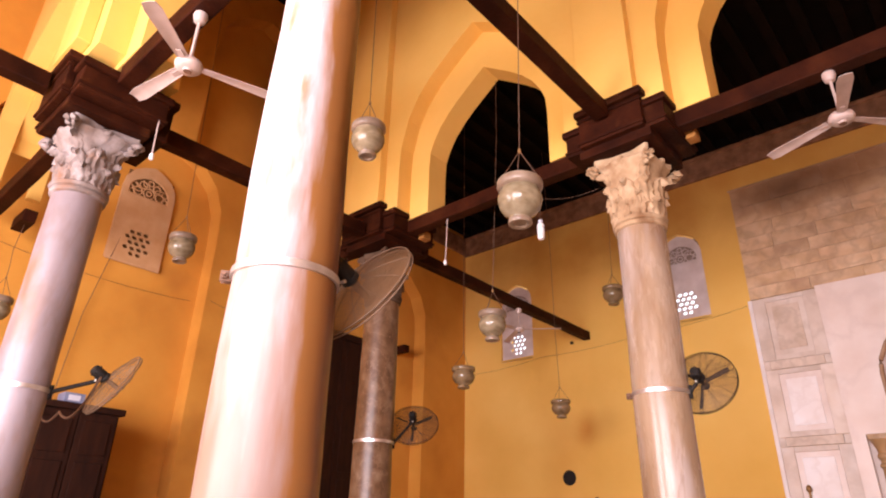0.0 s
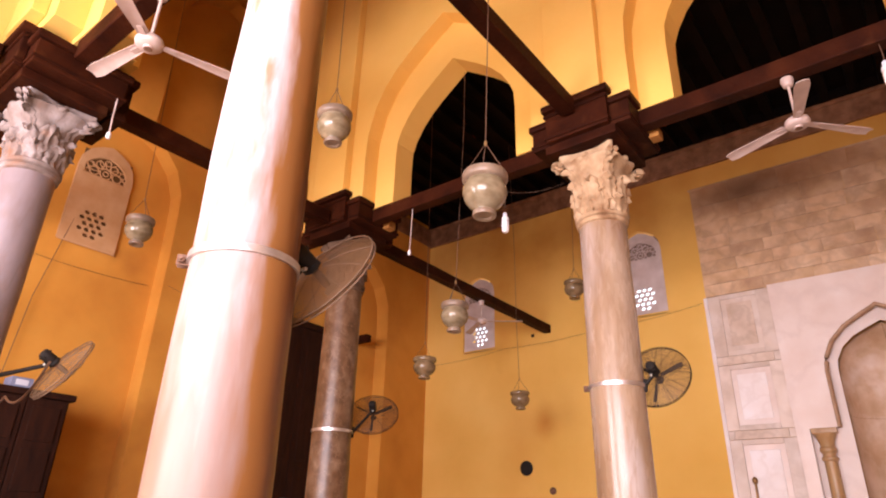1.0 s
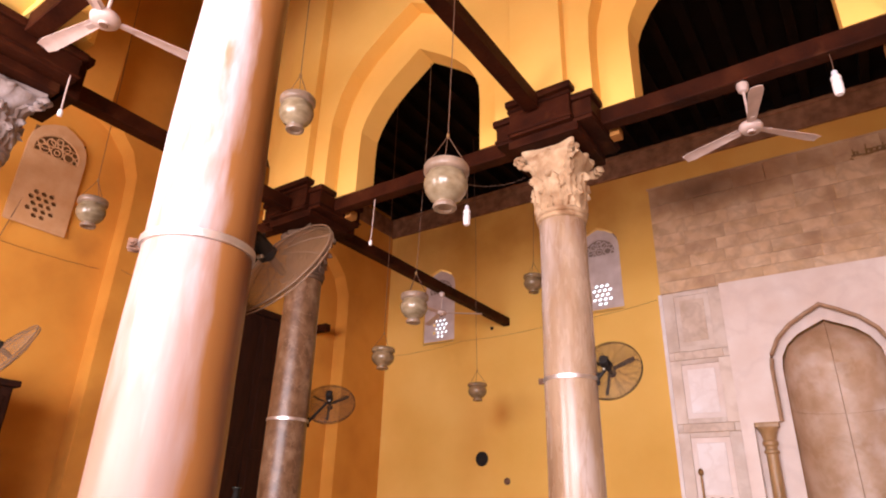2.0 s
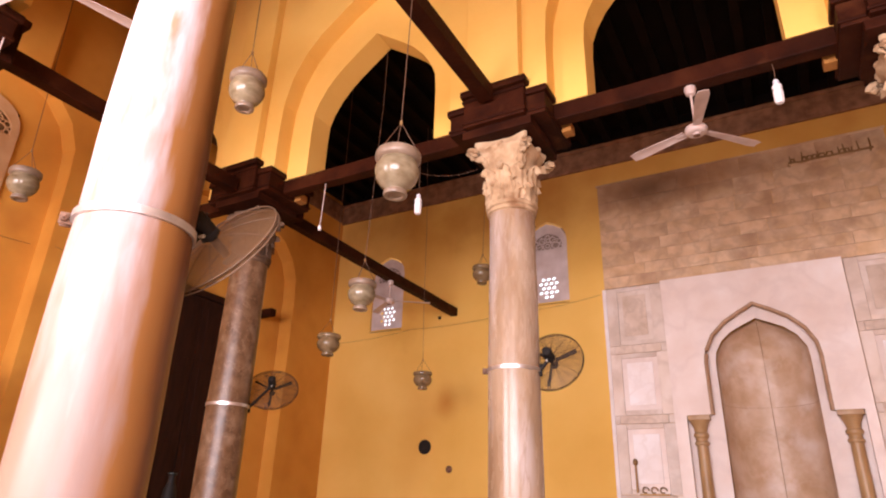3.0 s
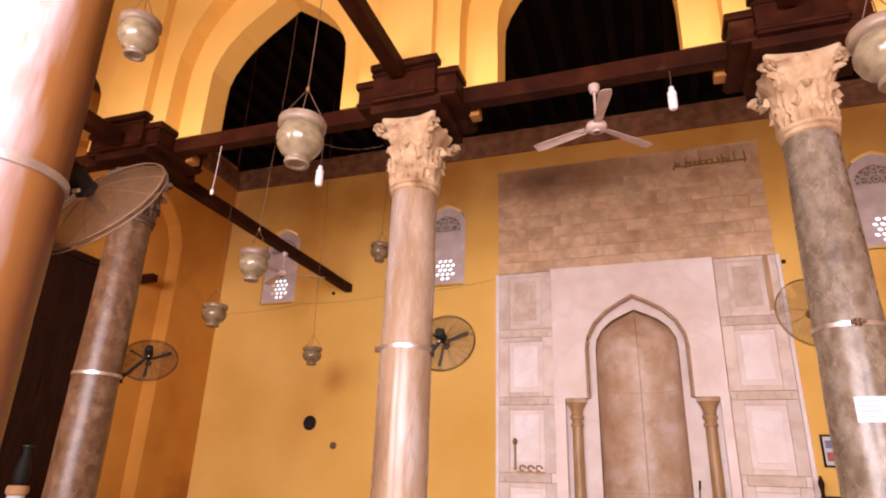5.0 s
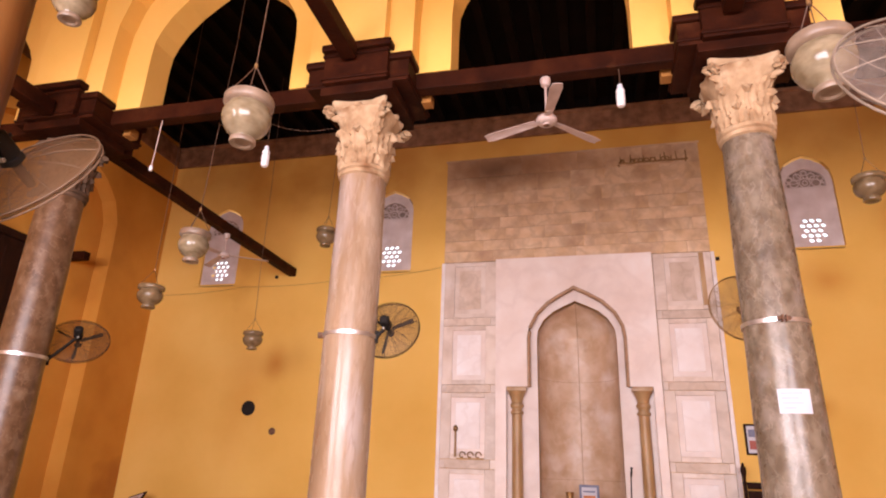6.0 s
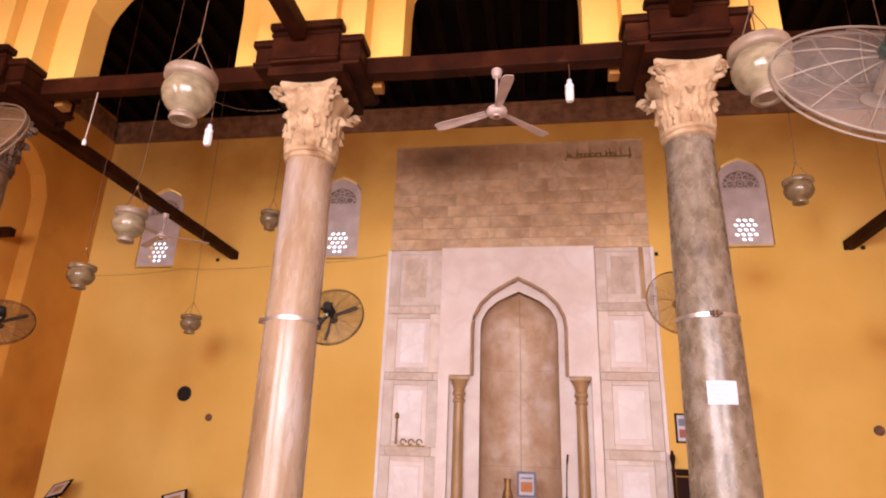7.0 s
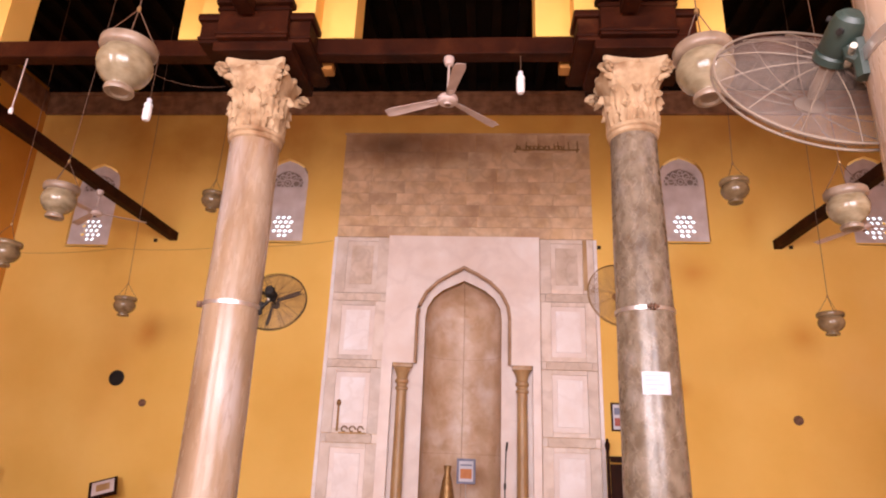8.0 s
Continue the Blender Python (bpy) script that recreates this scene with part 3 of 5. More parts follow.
def arcade(name, y, cols, x0, x1, top, low_bays=()):
    """A wall on columns: a thin web with keel arches, a thicker order round them and a pilaster over each column."""
    marks = [x0, *cols, x1]
    web, order = [(x0, top)], [(x0, top)]
    web.append((x0, 5.86))
    order.append((x0, 5.95))
    for a, b in zip(marks, marks[1:]):
        lo = a + (0.0 if a == x0 else 0.98)
        hi = b - (0.0 if b == x1 else 0.98)
        if hi - lo < 0.8:
            continue
        c, w = (lo + hi) / 2, (hi - lo) / 2
        arch = keel(c, [(w * k, z) for k, z in IN_HALF], 5.86)
        web += arch[::-1]
        lo = a + (0.12 if a == x0 else 0.61)
        hi = b - (0.12 if b == x1 else 0.61)
        c, w = (lo + hi) / 2, (hi - lo) / 2
        order += keel(c, [(w * k, z) for k, z in OUT_HALF], 5.95)[::-1]
    web += [(x1, 5.86), (x1, top)]
    order += [(x1, 5.95), (x1, top)]
    bm = slab(web[::-1], [], y - 0.14, y + 0.23)
    w = tagged(part(name, bm, PLASTER), "ochre plastered arcade wall with keel arches on columns", "wall", kind="structure")
    part("arch_order", slab(order[::-1], [], y - 0.40, y - 0.142), PLASTER, w)
    part("arch_order", slab(order[::-1], [], y + 0.232, y + 0.40), PLASTER, w)
    for cx in cols:
        for s in (1 if cx < 0 else -1,) if y > 5 else ():
            part("corbel", box(cx + s * 0.645 - 0.058, cx + s * 0.645 + 0.058, y + 0.09, y + 0.24, 5.625, 5.745, 0.012), CORBEL, w)
        part("pilaster", box(cx - 0.33, cx + 0.33, y - 0.54, y - 0.402, 6.09, top - 0.01, 0.012), PLASTER, w)
        part("pilaster", box(cx - 0.33, cx + 0.33, y + 0.402, y + 0.54, 6.09, (AISLE_TOP if name == "arcade_wall_north" else top - 0.01), 0.012), PLASTER, w)
    return w


arcade("arcade_wall_north", ROW_1, (XC, XA, XB, XD), LEFT, RIGHT, HALL_TOP)
arcade("arcade_wall_south", ROW_2, (-6.33, XA, 1.305, 5.5), LEFT, RIGHT, HALL_TOP)

# ---------------------------------------------------------------- columns
def capital_mesh(r0, half, h, seed, worn=1.0):
    """Worn Corinthian capital: a bell with two rows of acanthus leaves, corner volutes, base at z = 0."""
    rng = random.Random(seed)
    bm = bmesh.new()
    seg, rows = 64, 14
    rings = []
    for k in range(rows + 1):
        t = k / rows
        ring = []
        for i in range(seg):
            a = 2 * math.pi * i / seg
            rb = r0 * (0.98 + 0.05 * t) + (half * 0.92 - r0) * max(0, (t - 0.45) / 0.55) ** 1.6
            sq = rb / max(abs(math.cos(a)), abs(math.sin(a))) ** (0.55 * max(0, t - 0.5) * 2)
            rr = sq + 0.012 * noise.noise(Vector((math.cos(a) * 3 + seed, math.sin(a) * 3, t * 5)))
            ring.append(bm.verts.new((rr * math.cos(a), rr * math.sin(a), t * h * 0.86)))
        rings.append(ring)
    for a, b in zip(rings, rings[1:]):
        for i in range(seg):
            bm.faces.new((a[i], a[(i + 1) % seg], b[(i + 1) % seg], b[i]))
    bm.faces.new(rings[0][::-1])
    bm.faces.new(rings[-1])

    def leaf(ang, z0, tall, wide, out, curl):
        n, m = 9, 7
        grid = []
        skew = rng.uniform(-0.05, 0.05)
        chip = rng.uniform(0.86, 1.06)
        for i in range(n + 1):
            t = i / n
            z = z0 + tall * chip * (t if t < 0.8 else 0.8 + (t - 0.8) * (1 - 2.4 * (t - 0.8) / 0.2 * 0.75))
            rad = r0 * 1.02 + out * t ** 2.2 + curl * max(0, t - 0.7) / 0.3
            w = wide * (0.75 + 0.5 * math.sin(math.pi * min(1, t * 0.85 + 0.12))) * (1 if t < 0.75 else 1 - 0.75 * (t - 0.75) / 0.25)
            row = []
            for j in range(-m, m + 1):
                s = j / m
                lobe = 1 + 0.16 * math.sin(t * 26 + abs(s) * 5)
                aa = ang + skew * t + s * w * lobe / (2 * rad)
                rr = rad + 0.030 * (1 - s * s) + 0.010 * math.cos(s * 11) * (1 - t * 0.5) + rng.uniform(-0.004, 0.004) - 0.03 * (t if abs(s) > 0.8 else 0)
                row.append((rr * math.cos(aa), rr * math.sin(aa), z + rng.uniform(-0.005, 0.005)))
            grid.append(row)
        f = [[bm.verts.new(p) for p in row] for row in grid]
        b = [[bm.verts.new((p[0] * 0.88, p[1] * 0.88, p[2] - 0.012)) for p in row] for row in grid]
        for g, flip in ((f, False), (b, True)):
            for i in range(n):
                for j in range(2 * m):
                    q = (g[i][j], g[i][j + 1], g[i + 1][j + 1], g[i + 1][j])
                    bm.faces.new(q[::-1] if flip else q)
        loop_f = [f[0][j] for j in range(2 * m + 1)] + [f[i][2 * m] for i in range(1, n + 1)] + [f[n][j] for j in range(2 * m - 1, -1, -1)] + [f[i][0] for i in range(n - 1, 0, -1)]
        loop_b = [b[0][j] for j in range(2 * m + 1)] + [b[i][2 * m] for i in range(1, n + 1)] + [b[n][j] for j in range(2 * m - 1, -1, -1)] + [b[i][0] for i in range(n - 1, 0, -1)]
        for i in range(len(loop_f)):
            j = (i + 1) % len(loop_f)
            bm.faces.new((loop_f[j], loop_f[i], loop_b[i], loop_b[j]))

    for i in range(8):
        leaf(2 * math.pi * (i + 0.5) / 8, 0.0, h * 0.40, r0 * 0.84, 0.012, 0.030)
    for i in range(8):
        leaf(2 * math.pi * i / 8, h * 0.18, h * 0.48, r0 * 0.84, 0.045, 0.038)
    for i in range(4):                                   # corner leaves and volutes
        a = math.pi / 4 + i * math.pi / 2
        leaf(a, h * 0.42, h * 0.42, r0 * 0.6, half * 1.22 - r0 - 0.05, 0.03)
        rc = half * 1.27 * rng.uniform(0.9, 1.02)
        c = Vector((rc * math.cos(a), rc * math.sin(a), h * 0.80))
        for s in (-1, 1):
            side = Vector((-math.sin(a), math.cos(a), 0)) * s
            pts = [c + side * 0.03 + Vector((math.cos(a), math.sin(a), 0)) * (0.055 * (1 - k / 14) * math.cos(k * 0.75)) + Vector((0, 0, 0.055 * (1 - k / 14) * math.sin(k * 0.75))) for k in range(13)]
            add_tube(bm, pts, 0.028, 6, 0.02)
    for i in range(4):                                   # worn flower at the middle of each side
        a = i * math.pi / 2
        c = Vector((half * 0.90 * math.cos(a), half * 0.90 * math.sin(a), h * 0.91))
        bmesh.ops.create_icosphere(bm, subdivisions=2, radius=0.05 * rng.uniform(0.8, 1.1), matrix=Matrix.Translation(c * 0.96) @ Matrix.Diagonal((1.0, 1.0, 0.7, 1)))
    for v in bm.verts:                                   # weathering
        d = noise.noise_vector(v.co * 9 + Vector((seed, 0, 0))) * 0.016 * worn + noise.noise_vector(v.co * 22) * 0.008 * worn ** 1.6
        v.co += d
    return bm


def abacus_mesh(half, z0, z1, seed, worn=1.0):
    pts = []
    for i in range(4):
        a = math.pi / 4 + i * math.pi / 2
        c0 = Vector((half * 1.30 * math.cos(a), half * 1.30 * math.sin(a)))
        a1 = a + math.pi / 2
        c1 = Vector((half * 1.30 * math.cos(a1), half * 1.30 * math.sin(a1)))
        inward = -Vector((math.cos(a + math.pi / 4), math.sin(a + math.pi / 4)))
        for k in range(9):
            t = 0.05 + 0.9 * k / 8
            pts.append(c0.lerp(c1, t) + inward * (0.075 * math.sin(math.pi * t)))
    bm = bmesh.new()
    rings = []
    for s, z in ((0.90, z0), (0.955, z0 + 0.02), (0.965, (z0 + z1) / 2), (1.0, (z0 + z1) / 2 + 0.012), (1.0, z1)):
        rings.append([bm.verts.new((p.x * s, p.y * s, z)) for p in pts])
    n = len(pts)
    for a, b in zip(rings, rings[1:]):
        for i in range(n):
            bm.faces.new((a[i], a[(i + 1) % n], b[(i + 1) % n], b[i]))
    bm.faces.new(rings[0][::-1])
    bm.faces.new(rings[-1])
    for v in bm.verts:
        v.co += noise.noise_vector(v.co * 8 + Vector((seed, 1, 0))) * 0.013 * worn ** 2
    return bm


def column(x, y, r0, r1, neck, marble, stone, label, seed, band=None, top=5.50, half=0.36, clamp=0.0, worn=1.0):
    c = thing("column", label, "column", "columns of the arcades", (x, y, 0))
    prof = []
    for k in range(25):
        t = k / 24
        z = 0.32 + (neck - 0.32) * t
        prof.append((r0 + (r1 - r0) * (0.35 * t + 0.65 * t * t), z))
    bm = lathe(prof, 40)
    for v in bm.verts:
        v.co += Vector((v.co.x, v.co.y, 0)) * 0.03 * noise.noise(v.co * 2.3 + Vector((seed, 0, 0)))
    part("shaft", bm, marble, c, smooth=True)
    bm = lathe([(r0 * 1.5, 0.0), (r0 * 1.5, 0.1), (r0 * 1.42, 0.11), (r0 * 1.45, 0.16), (r0 * 1.3, 0.2), (r0 * 1.2, 0.23), (r0 * 1.26, 0.28), (r0 * 1.1, 0.32), (r0, 0.325)], 40)
    part("base", bm, stone, c, "weathered stone base", smooth=True)
    part("astragal", lathe([(r1, neck - 0.10), (r1 + 0.022, neck - 0.085), (r1 + 0.028, neck - 0.055), (r1 + 0.012, neck - 0.045), (r1 + 0.036, neck - 0.03), (r1 + 0.04, neck + 0.0), (r1 + 0.02, neck + 0.02), (r1, neck + 0.03)], 40), stone, c, smooth=True)
    bm = capital_mesh(r1, half, top - neck, seed, worn)
    bmesh.ops.translate(bm, verts=bm.verts, vec=(0, 0, neck))
    cap = part("capital", bm, stone, c, "worn carved stone capital with acanthus leaves", smooth=50 if worn < 1.2 else 85)
    part("abacus", abacus_mesh(half, top - 0.115, top, seed, worn), stone, cap, smooth=30)
    if band:
        t = (band - 0.32) / (neck - 0.32)
        rb = r0 + (r1 - r0) * (0.35 * t + 0.65 * t * t) + 0.008
        bd = part("steel_band", lathe([(rb - 0.004, band - 0.018), (rb + 0.004, band - 0.018), (rb + 0.004, band + 0.018), (rb - 0.004, band + 0.018)], 40), STEEL, c, "shiny steel strap round the shaft", smooth=30)
        bm = bmesh.new()
        for s in (-0.015, 0.015):
            add_box(bm, rb - 0.01, rb + 0.050, s - 0.006, s + 0.006, band - 0.028, band + 0.028, 0.004)
        add_tube(bm, [(rb + 0.026, -0.05, band), (rb + 0.026, 0.055, band)], 0.010, 8)
        for s in (-0.05, 0.024):
            add_tube(bm, [(rb + 0.026, s, band), (rb + 0.026, s + 0.018, band)], 0.020, 6)
        bmesh.ops.rotate(bm, verts=bm.verts, cent=(0, 0, 0), matrix=Matrix.Rotation(clamp, 3, "Z"))
        part("clamp_bolt", bm, RUSTY, bd, "rusty clamp bolt")
    return c


COL_A = column(XA, ROW_1, 0.272, 0.248, 4.72, MARBLE_A, STONE_CAP, "cream marble column with a pale carved limestone capital", 3, 2.905, clamp=radians(200))
COL_B = column(XB, ROW_1, 0.285, 0.225, 4.80, MARBLE_B, STONE_CAP, "grey mottled marble column with a carved limestone capital", 8, 2.93, clamp=radians(270))
COL_C = column(XC, ROW_1, 0.275, 0.245, 4.80, MARBLE_C, STONE_CAP_BROWN, "brown mottled marble column in the shade", 12, 2.75, half=0.275, clamp=radians(185))
COL_D = column(XD, ROW_1, 0.275, 0.245, 4.80, MARBLE_C, STONE_CAP_GREY, "brown mottled marble column", 15, 2.86)
COL_N = column(-2.465, 1.532, 0.266, 0.213, 4.80, MARBLE_N, STONE_CAP_GREY, "white marble column with rust-brown stains and painted shade", 21, 2.73, clamp=radians(229))
COL_L = column(-6.33, 1.55, 0.222, 0.226, 4.64, MARBLE_L, STONE_CAP_GREY, "pale lilac marble column with a very worn grey capital", 33, 2.70, top=5.30, half=0.36, clamp=radians(200), worn=1.55)
COL_E = column(1.305, ROW_2, 0.285, 0.235, 4.80, MARBLE_A, STONE_CAP, "cream marble column at the hall's front row", 40, 2.76)
column(5.5, ROW_2, 0.285, 0.235, 4.80, MARBLE_C, STONE_CAP_GREY, "brown mottled marble column", 44, 2.86)

# timber imposts over the capitals
def impost(x, y):
    e = thing("timber_impost", "dark stained stepped timber impost block on a capital", "impost block", "timber imposts", (x, y, 0))
    part("base_plank", box(-0.42, 0.42, -0.43, 0.36, 5.501, 5.60, 0.012), WOOD, e)
    b = part("cross_block", box(-0.585, 0.585, -0.42, 0.42, 5.602, 5.86, 0.012), WOOD, e)
    part("moulding", box(-0.62, 0.62, -0.455, 0.455, 5.862, 5.945, 0.02), WOOD, b)
    part("bead", box(-0.602, 0.602, -0.437, 0.437, 5.64, 5.675, 0.012), WOOD, b)
    bm = bmesh.new()
    add_box(bm, -0.37, 0.37, -0.50, -0.422, 5.61, 5.95, 0.012)
    add_box(bm, -0.37, 0.37, 0.422, 0.56, 5.56, 5.95, 0.012)
    add_box(bm, -0.36, 0.36, -0.49, 0.55, 5.947, 6.0, 0.006)
    b = part("long_block", bm, WOOD, e)
    part("moulding", box(-0.405, 0.405, -0.545, 0.60, 6.002, 6.085, 0.02), WOOD, b)
    part("bead", box(-0.388, 0.388, -0.52, -0.42, 5.64, 5.68, 0.012), WOOD, b)
    part("bead", box(-0.388, 0.388, -0.52, -0.46, 5.93, 5.965, 0.012), WOOD, b)
    return e


first = impost(XA, ROW_1)
for x, y in ((XB, ROW_1), (XC, ROW_1), (XD, ROW_1), (XA, ROW_2), (-6.33, 1.55), (1.305, ROW_2), (5.5, ROW_2)):
    copy_thing(first, Matrix.Translation((x, y, -0.20 if x == -6.33 else 0)))


def beam(p, q, w, h, label="dark stained timber tie beam between the columns"):
    """A squared timber from p to q (middles of its ends), slightly uneven."""
    p, q = Vector(p), Vector(q)
    d = q - p
    along_x = abs(d.x) > abs(d.y)
    ln, n = d.length, max(4, int(d.length / 0.35))
    bm = bmesh.new()
    rings = []
    for k in range(n + 1):
        c = p + d * k / n
        j = noise.noise_vector(c * 1.7) * 0.008
        side = Vector((0, 1, 0)) if along_x else Vector((1, 0, 0))
        pts = [c + side * (a * w / 2) + Vector((0, 0, b * h / 2)) + j for a, b in ((-1, -0.9), (-0.9, -1), (0.9, -1), (1, -0.9), (1, 0.9), (0.9, 1), (-0.9, 1), (-1, 0.9))]
        rings.append([bm.verts.new(v) for v in pts])
    for a, b in zip(rings, rings[1:]):
        for i in range(8):
            bm.faces.new((a[i], a[(i + 1) % 8], b[(i + 1) % 8], b[i]))
    bm.faces.new(rings[0][::-1])
    bm.faces.new(rings[-1])
    return tagged(part("tie_beam", bm, WOOD), label, "beam", "timber tie beams")


for a, b in ((XC + 0.59, XA - 0.59), (XA + 0.59, XB - 0.59), (XB + 0.59, XD - 0.59), (LEFT + 0.002, XC - 0.59), (XD + 0.59, RIGHT - 0.002)):
    beam((a, ROW_1 - 0.06, 5.75), (b, ROW_1 - 0.06, 5.75), 0.17, 0.20)
for a, b in ((-5.73, XA - 0.59), (XA + 0.59, 0.66), (1.84, 4.9), (LEFT + 0.002, -6.91)):
    beam((a, ROW_2 - 0.06, 5.72), (b, ROW_2 - 0.06, 5.72), 0.17, 0.22)
for x in (XC, XA, XB, XD):
    x2 = {XC: -6.42, XA: -2.5, XB: 1.36}.get(x, x)
    zb = {XC: 5.70, XA: 5.94}.get(x, 5.90)
    beam((x2, ROW_2 + 0.615, zb), (x2, ROW_1 - 0.555, zb), 0.17, 0.19)
    beam((x2, REAR + 0.002, zb), (x2, ROW_2 - 0.565, zb), 0.17, 0.19)
for x in (XC, XD + 0.1):
    beam((x, ROW_1 + 0.56, 5.70), (x, QIBLA - 0.001, 5.70), 0.16, 0.18, "dark stained timber tie beam running into the wall")

# ---------------------------------------------------------------- mihrab: marble revetment round a deep niche
FACE = QIBLA - 0.003
mih = thing("mihrab", "marble mihrab with a keel-arched niche, panelled revetment and sooty upper courses", "mihrab", at=(MC, QIBLA, 0))


def local(bm):
    bmesh.ops.translate(bm, verts=bm.verts, vec=(-MC, -QIBLA, 0))
    return bm


def niche_mesh():
    """Hollow of the niche: a half round in plan that closes in a keel vault."""
    bm = bmesh.new()
    curve = [(0.735, 0.0), (0.735, 2.0), (0.735, 4.12)]
    for (w0, z0), (w1, z1) in zip(NICHE_HALF, NICHE_HALF[1:]):
        curve += [(w0 + (w1 - w0) * k / 4, z0 + (z1 - z0) * k / 4) for k in range(1, 5)]
    rows = []
    for w, z in curve:
        rows.append([bm.verts.new((w * math.cos(math.pi * i / 24), 0.135 + 0.92 * w * math.sin(math.pi * i / 24) ** 0.9, z)) for i in range(25)])
    for a, b in zip(rows, rows[1:]):
        for i in range(24):
            bm.faces.new((a[i], a[i + 1], b[i + 1], b[i]))
    bmesh.ops.remove_doubles(bm, verts=bm.verts, dist=1e-4)
    return bm


ob = part("niche", niche_mesh(), NICHE, mih, "brown veined marble lining of the niche", smooth=True)
bm = bmesh.new()                                        # joints of the lining
for z in (1.62, 3.42):
    add_tube(bm, [(0.722 * math.cos(math.pi * i / 20), 0.13 + 0.915 * 0.735 * math.sin(math.pi * i / 20) ** 0.9, z) for i in range(21)], 0.003, 4)
add_tube(bm, [(0, 0.805, 0.3), (0, 0.805, 4.09), (0, 0.745, 4.36), (0, 0.565, 4.60), (0, 0.285, 4.79), (0, 0.155, 4.84)], 0.006, 4)
part("joint", bm, NICHE_JOINT, ob, "dark mortar joint")
# shell that closes the niche at the back
bm = slab([(MC - 1.0, 0), (MC + 1.0, 0), (MC + 1.0, 5.3), (MC - 1.0, 5.3)], [], QIBLA + 0.9, QIBLA + 1.0)
add_box(bm, MC - 1.0, MC - 0.9, QIBLA + 0.552, QIBLA + 0.898, 0, 5.3)
add_box(bm, MC + 0.9, MC + 1.0, QIBLA + 0.552, QIBLA + 0.898, 0, 5.3)
add_box(bm, MC - 0.898, MC + 0.898, QIBLA + 0.552, QIBLA + 0.898, 5.2, 5.3)
tagged(part("niche_backing", bm, PLASTER), "masonry backing behind the mihrab niche", "wall", kind="structure")
# recessed inner frame, then the white field in front of it
inner = keel(MC, NICHE_HALF, 0.0)
part("inner_frame", local(slab([(MC - 1.42, 0), (MC + 1.42, 0), (MC + 1.42, 5.35), (MC - 1.42, 5.35)], [[(x, z + 0.0005) for x, z in inner]], FACE - 0.012, FACE + 0.0)), REVET_WHITE, mih)
SPRING = 3.215                                          # underside of the arch frame, on the colonnettes
outer = [(MC + 1.31, 0.001), (MC + 1.31, SPRING)] + keel(MC, FRAME_HALF, SPRING) + [(MC - 1.31, SPRING), (MC - 1.31, 0.001)]
part("field", local(slab([(-1.925, 0), (1.045, 0), (1.045, 5.735), (-1.925, 5.735)], [outer], FACE - 0.16, FACE - 0.014)), REVET_WHITE, mih, "pale pink marble field round the arch")
# thick roll carries the painted shadow band round the arch
bm = bmesh.new()
rim = keel(MC, [(w - 0.012, z - 0.012) for w, z in FRAME_HALF], SPRING)
add_tube(bm, [(x - MC, -0.128, z) for x, z in rim], 0.042, 10)
part("roll_moulding", bm, MOULDING_SHADE, mih, "roll moulding along the arch, its brown painting the chamfer's shadow", smooth=True)
for sx in (-1, 1):                                      # colonnettes in the angles
    cx = sx * 1.115
    col = part("colonnette", lathe([(0.13, 0.0), (0.13, 0.12), (0.11, 0.16), (0.115, 0.2), (0.105, 0.24), (0.10, 1.5), (0.092, 2.71)], 20, Matrix.Translation((cx, -0.115, 0))), COLONNETTE, mih, "tan marble colonnette", smooth=True)
    bm = lathe([(0.094, 2.71), (0.118, 2.73), (0.118, 2.76), (0.094, 2.785), (0.092, 2.82), (0.122, 2.86), (0.122, 2.895), (0.098, 2.93), (0.115, 3.01), (0.155, 3.10), (0.168, 3.128)], 20, Matrix.Translation((cx, -0.115, 0)))
    add_box(bm, cx - 0.18, cx + 0.18, -0.205, -0.018, 3.13, SPRING - 0.003, 0.01)
    part("small_capital", bm, COLONNETTE, col, "tan marble capital", smooth=30)
# upper courses of sooty slabs
rng = random.Random(7)
slab_meshes = {}


def tile(x0, x1, z0, z1, mat, depth=0.03, name="slab", bevel=0.006, proud=0.0):
    key = (round(x1 - x0, 3), round(z1 - z0, 3), mat.name, depth)
    if key not in slab_meshes:
        w, h = (x1 - x0) / 2, (z1 - z0) / 2
        me = bpy.data.meshes.new(name)
        bm = box(-w, w, -depth, 0, -h, h, bevel)
        bm.to_mesh(me)
        bm.free()
        me.materials.append(mat)
        slab_meshes[key] = me
    ob = new(name, slab_meshes[key])
    ob.parent = mih
    ob.location = ((x0 + x1) / 2 - MC, FACE - QIBLA - proud, (z0 + z1) / 2)
    return ob


rows = [(7.66, 8.06, 0.72), (7.28, 7.65, 0.86), (6.98, 7.27, 0.64), (6.71, 6.97, 0.74), (6.46, 6.70, 0.58), (6.21, 6.45, 0.8), (5.98, 6.20, 0.66), (5.745, 5.97, 1.03)]
for n, (z0, z1, w) in enumerate(rows):
    x = -3.02
    while x < 2.12 - 0.02:
        ww = w * rng.choice((0.8, 1.0, 1.0, 1.25))
        x1 = min(x + ww, 2.12)
        if 2.12 - x1 < 0.25:
            x1 = 2.12
        tile(x + 0.0015, x1 - 0.0015, z0, z1 + 0.006, REVET_DARK, rng.choice((0.028, 0.030, 0.033)), bevel=0.003)
        x = x1
bm = box(-3.05 - MC, 2.15 - MC, -0.05, -0.004, 8.062, 8.10, 0.01)
part("cornice", bm, REVET_DARK, mih)
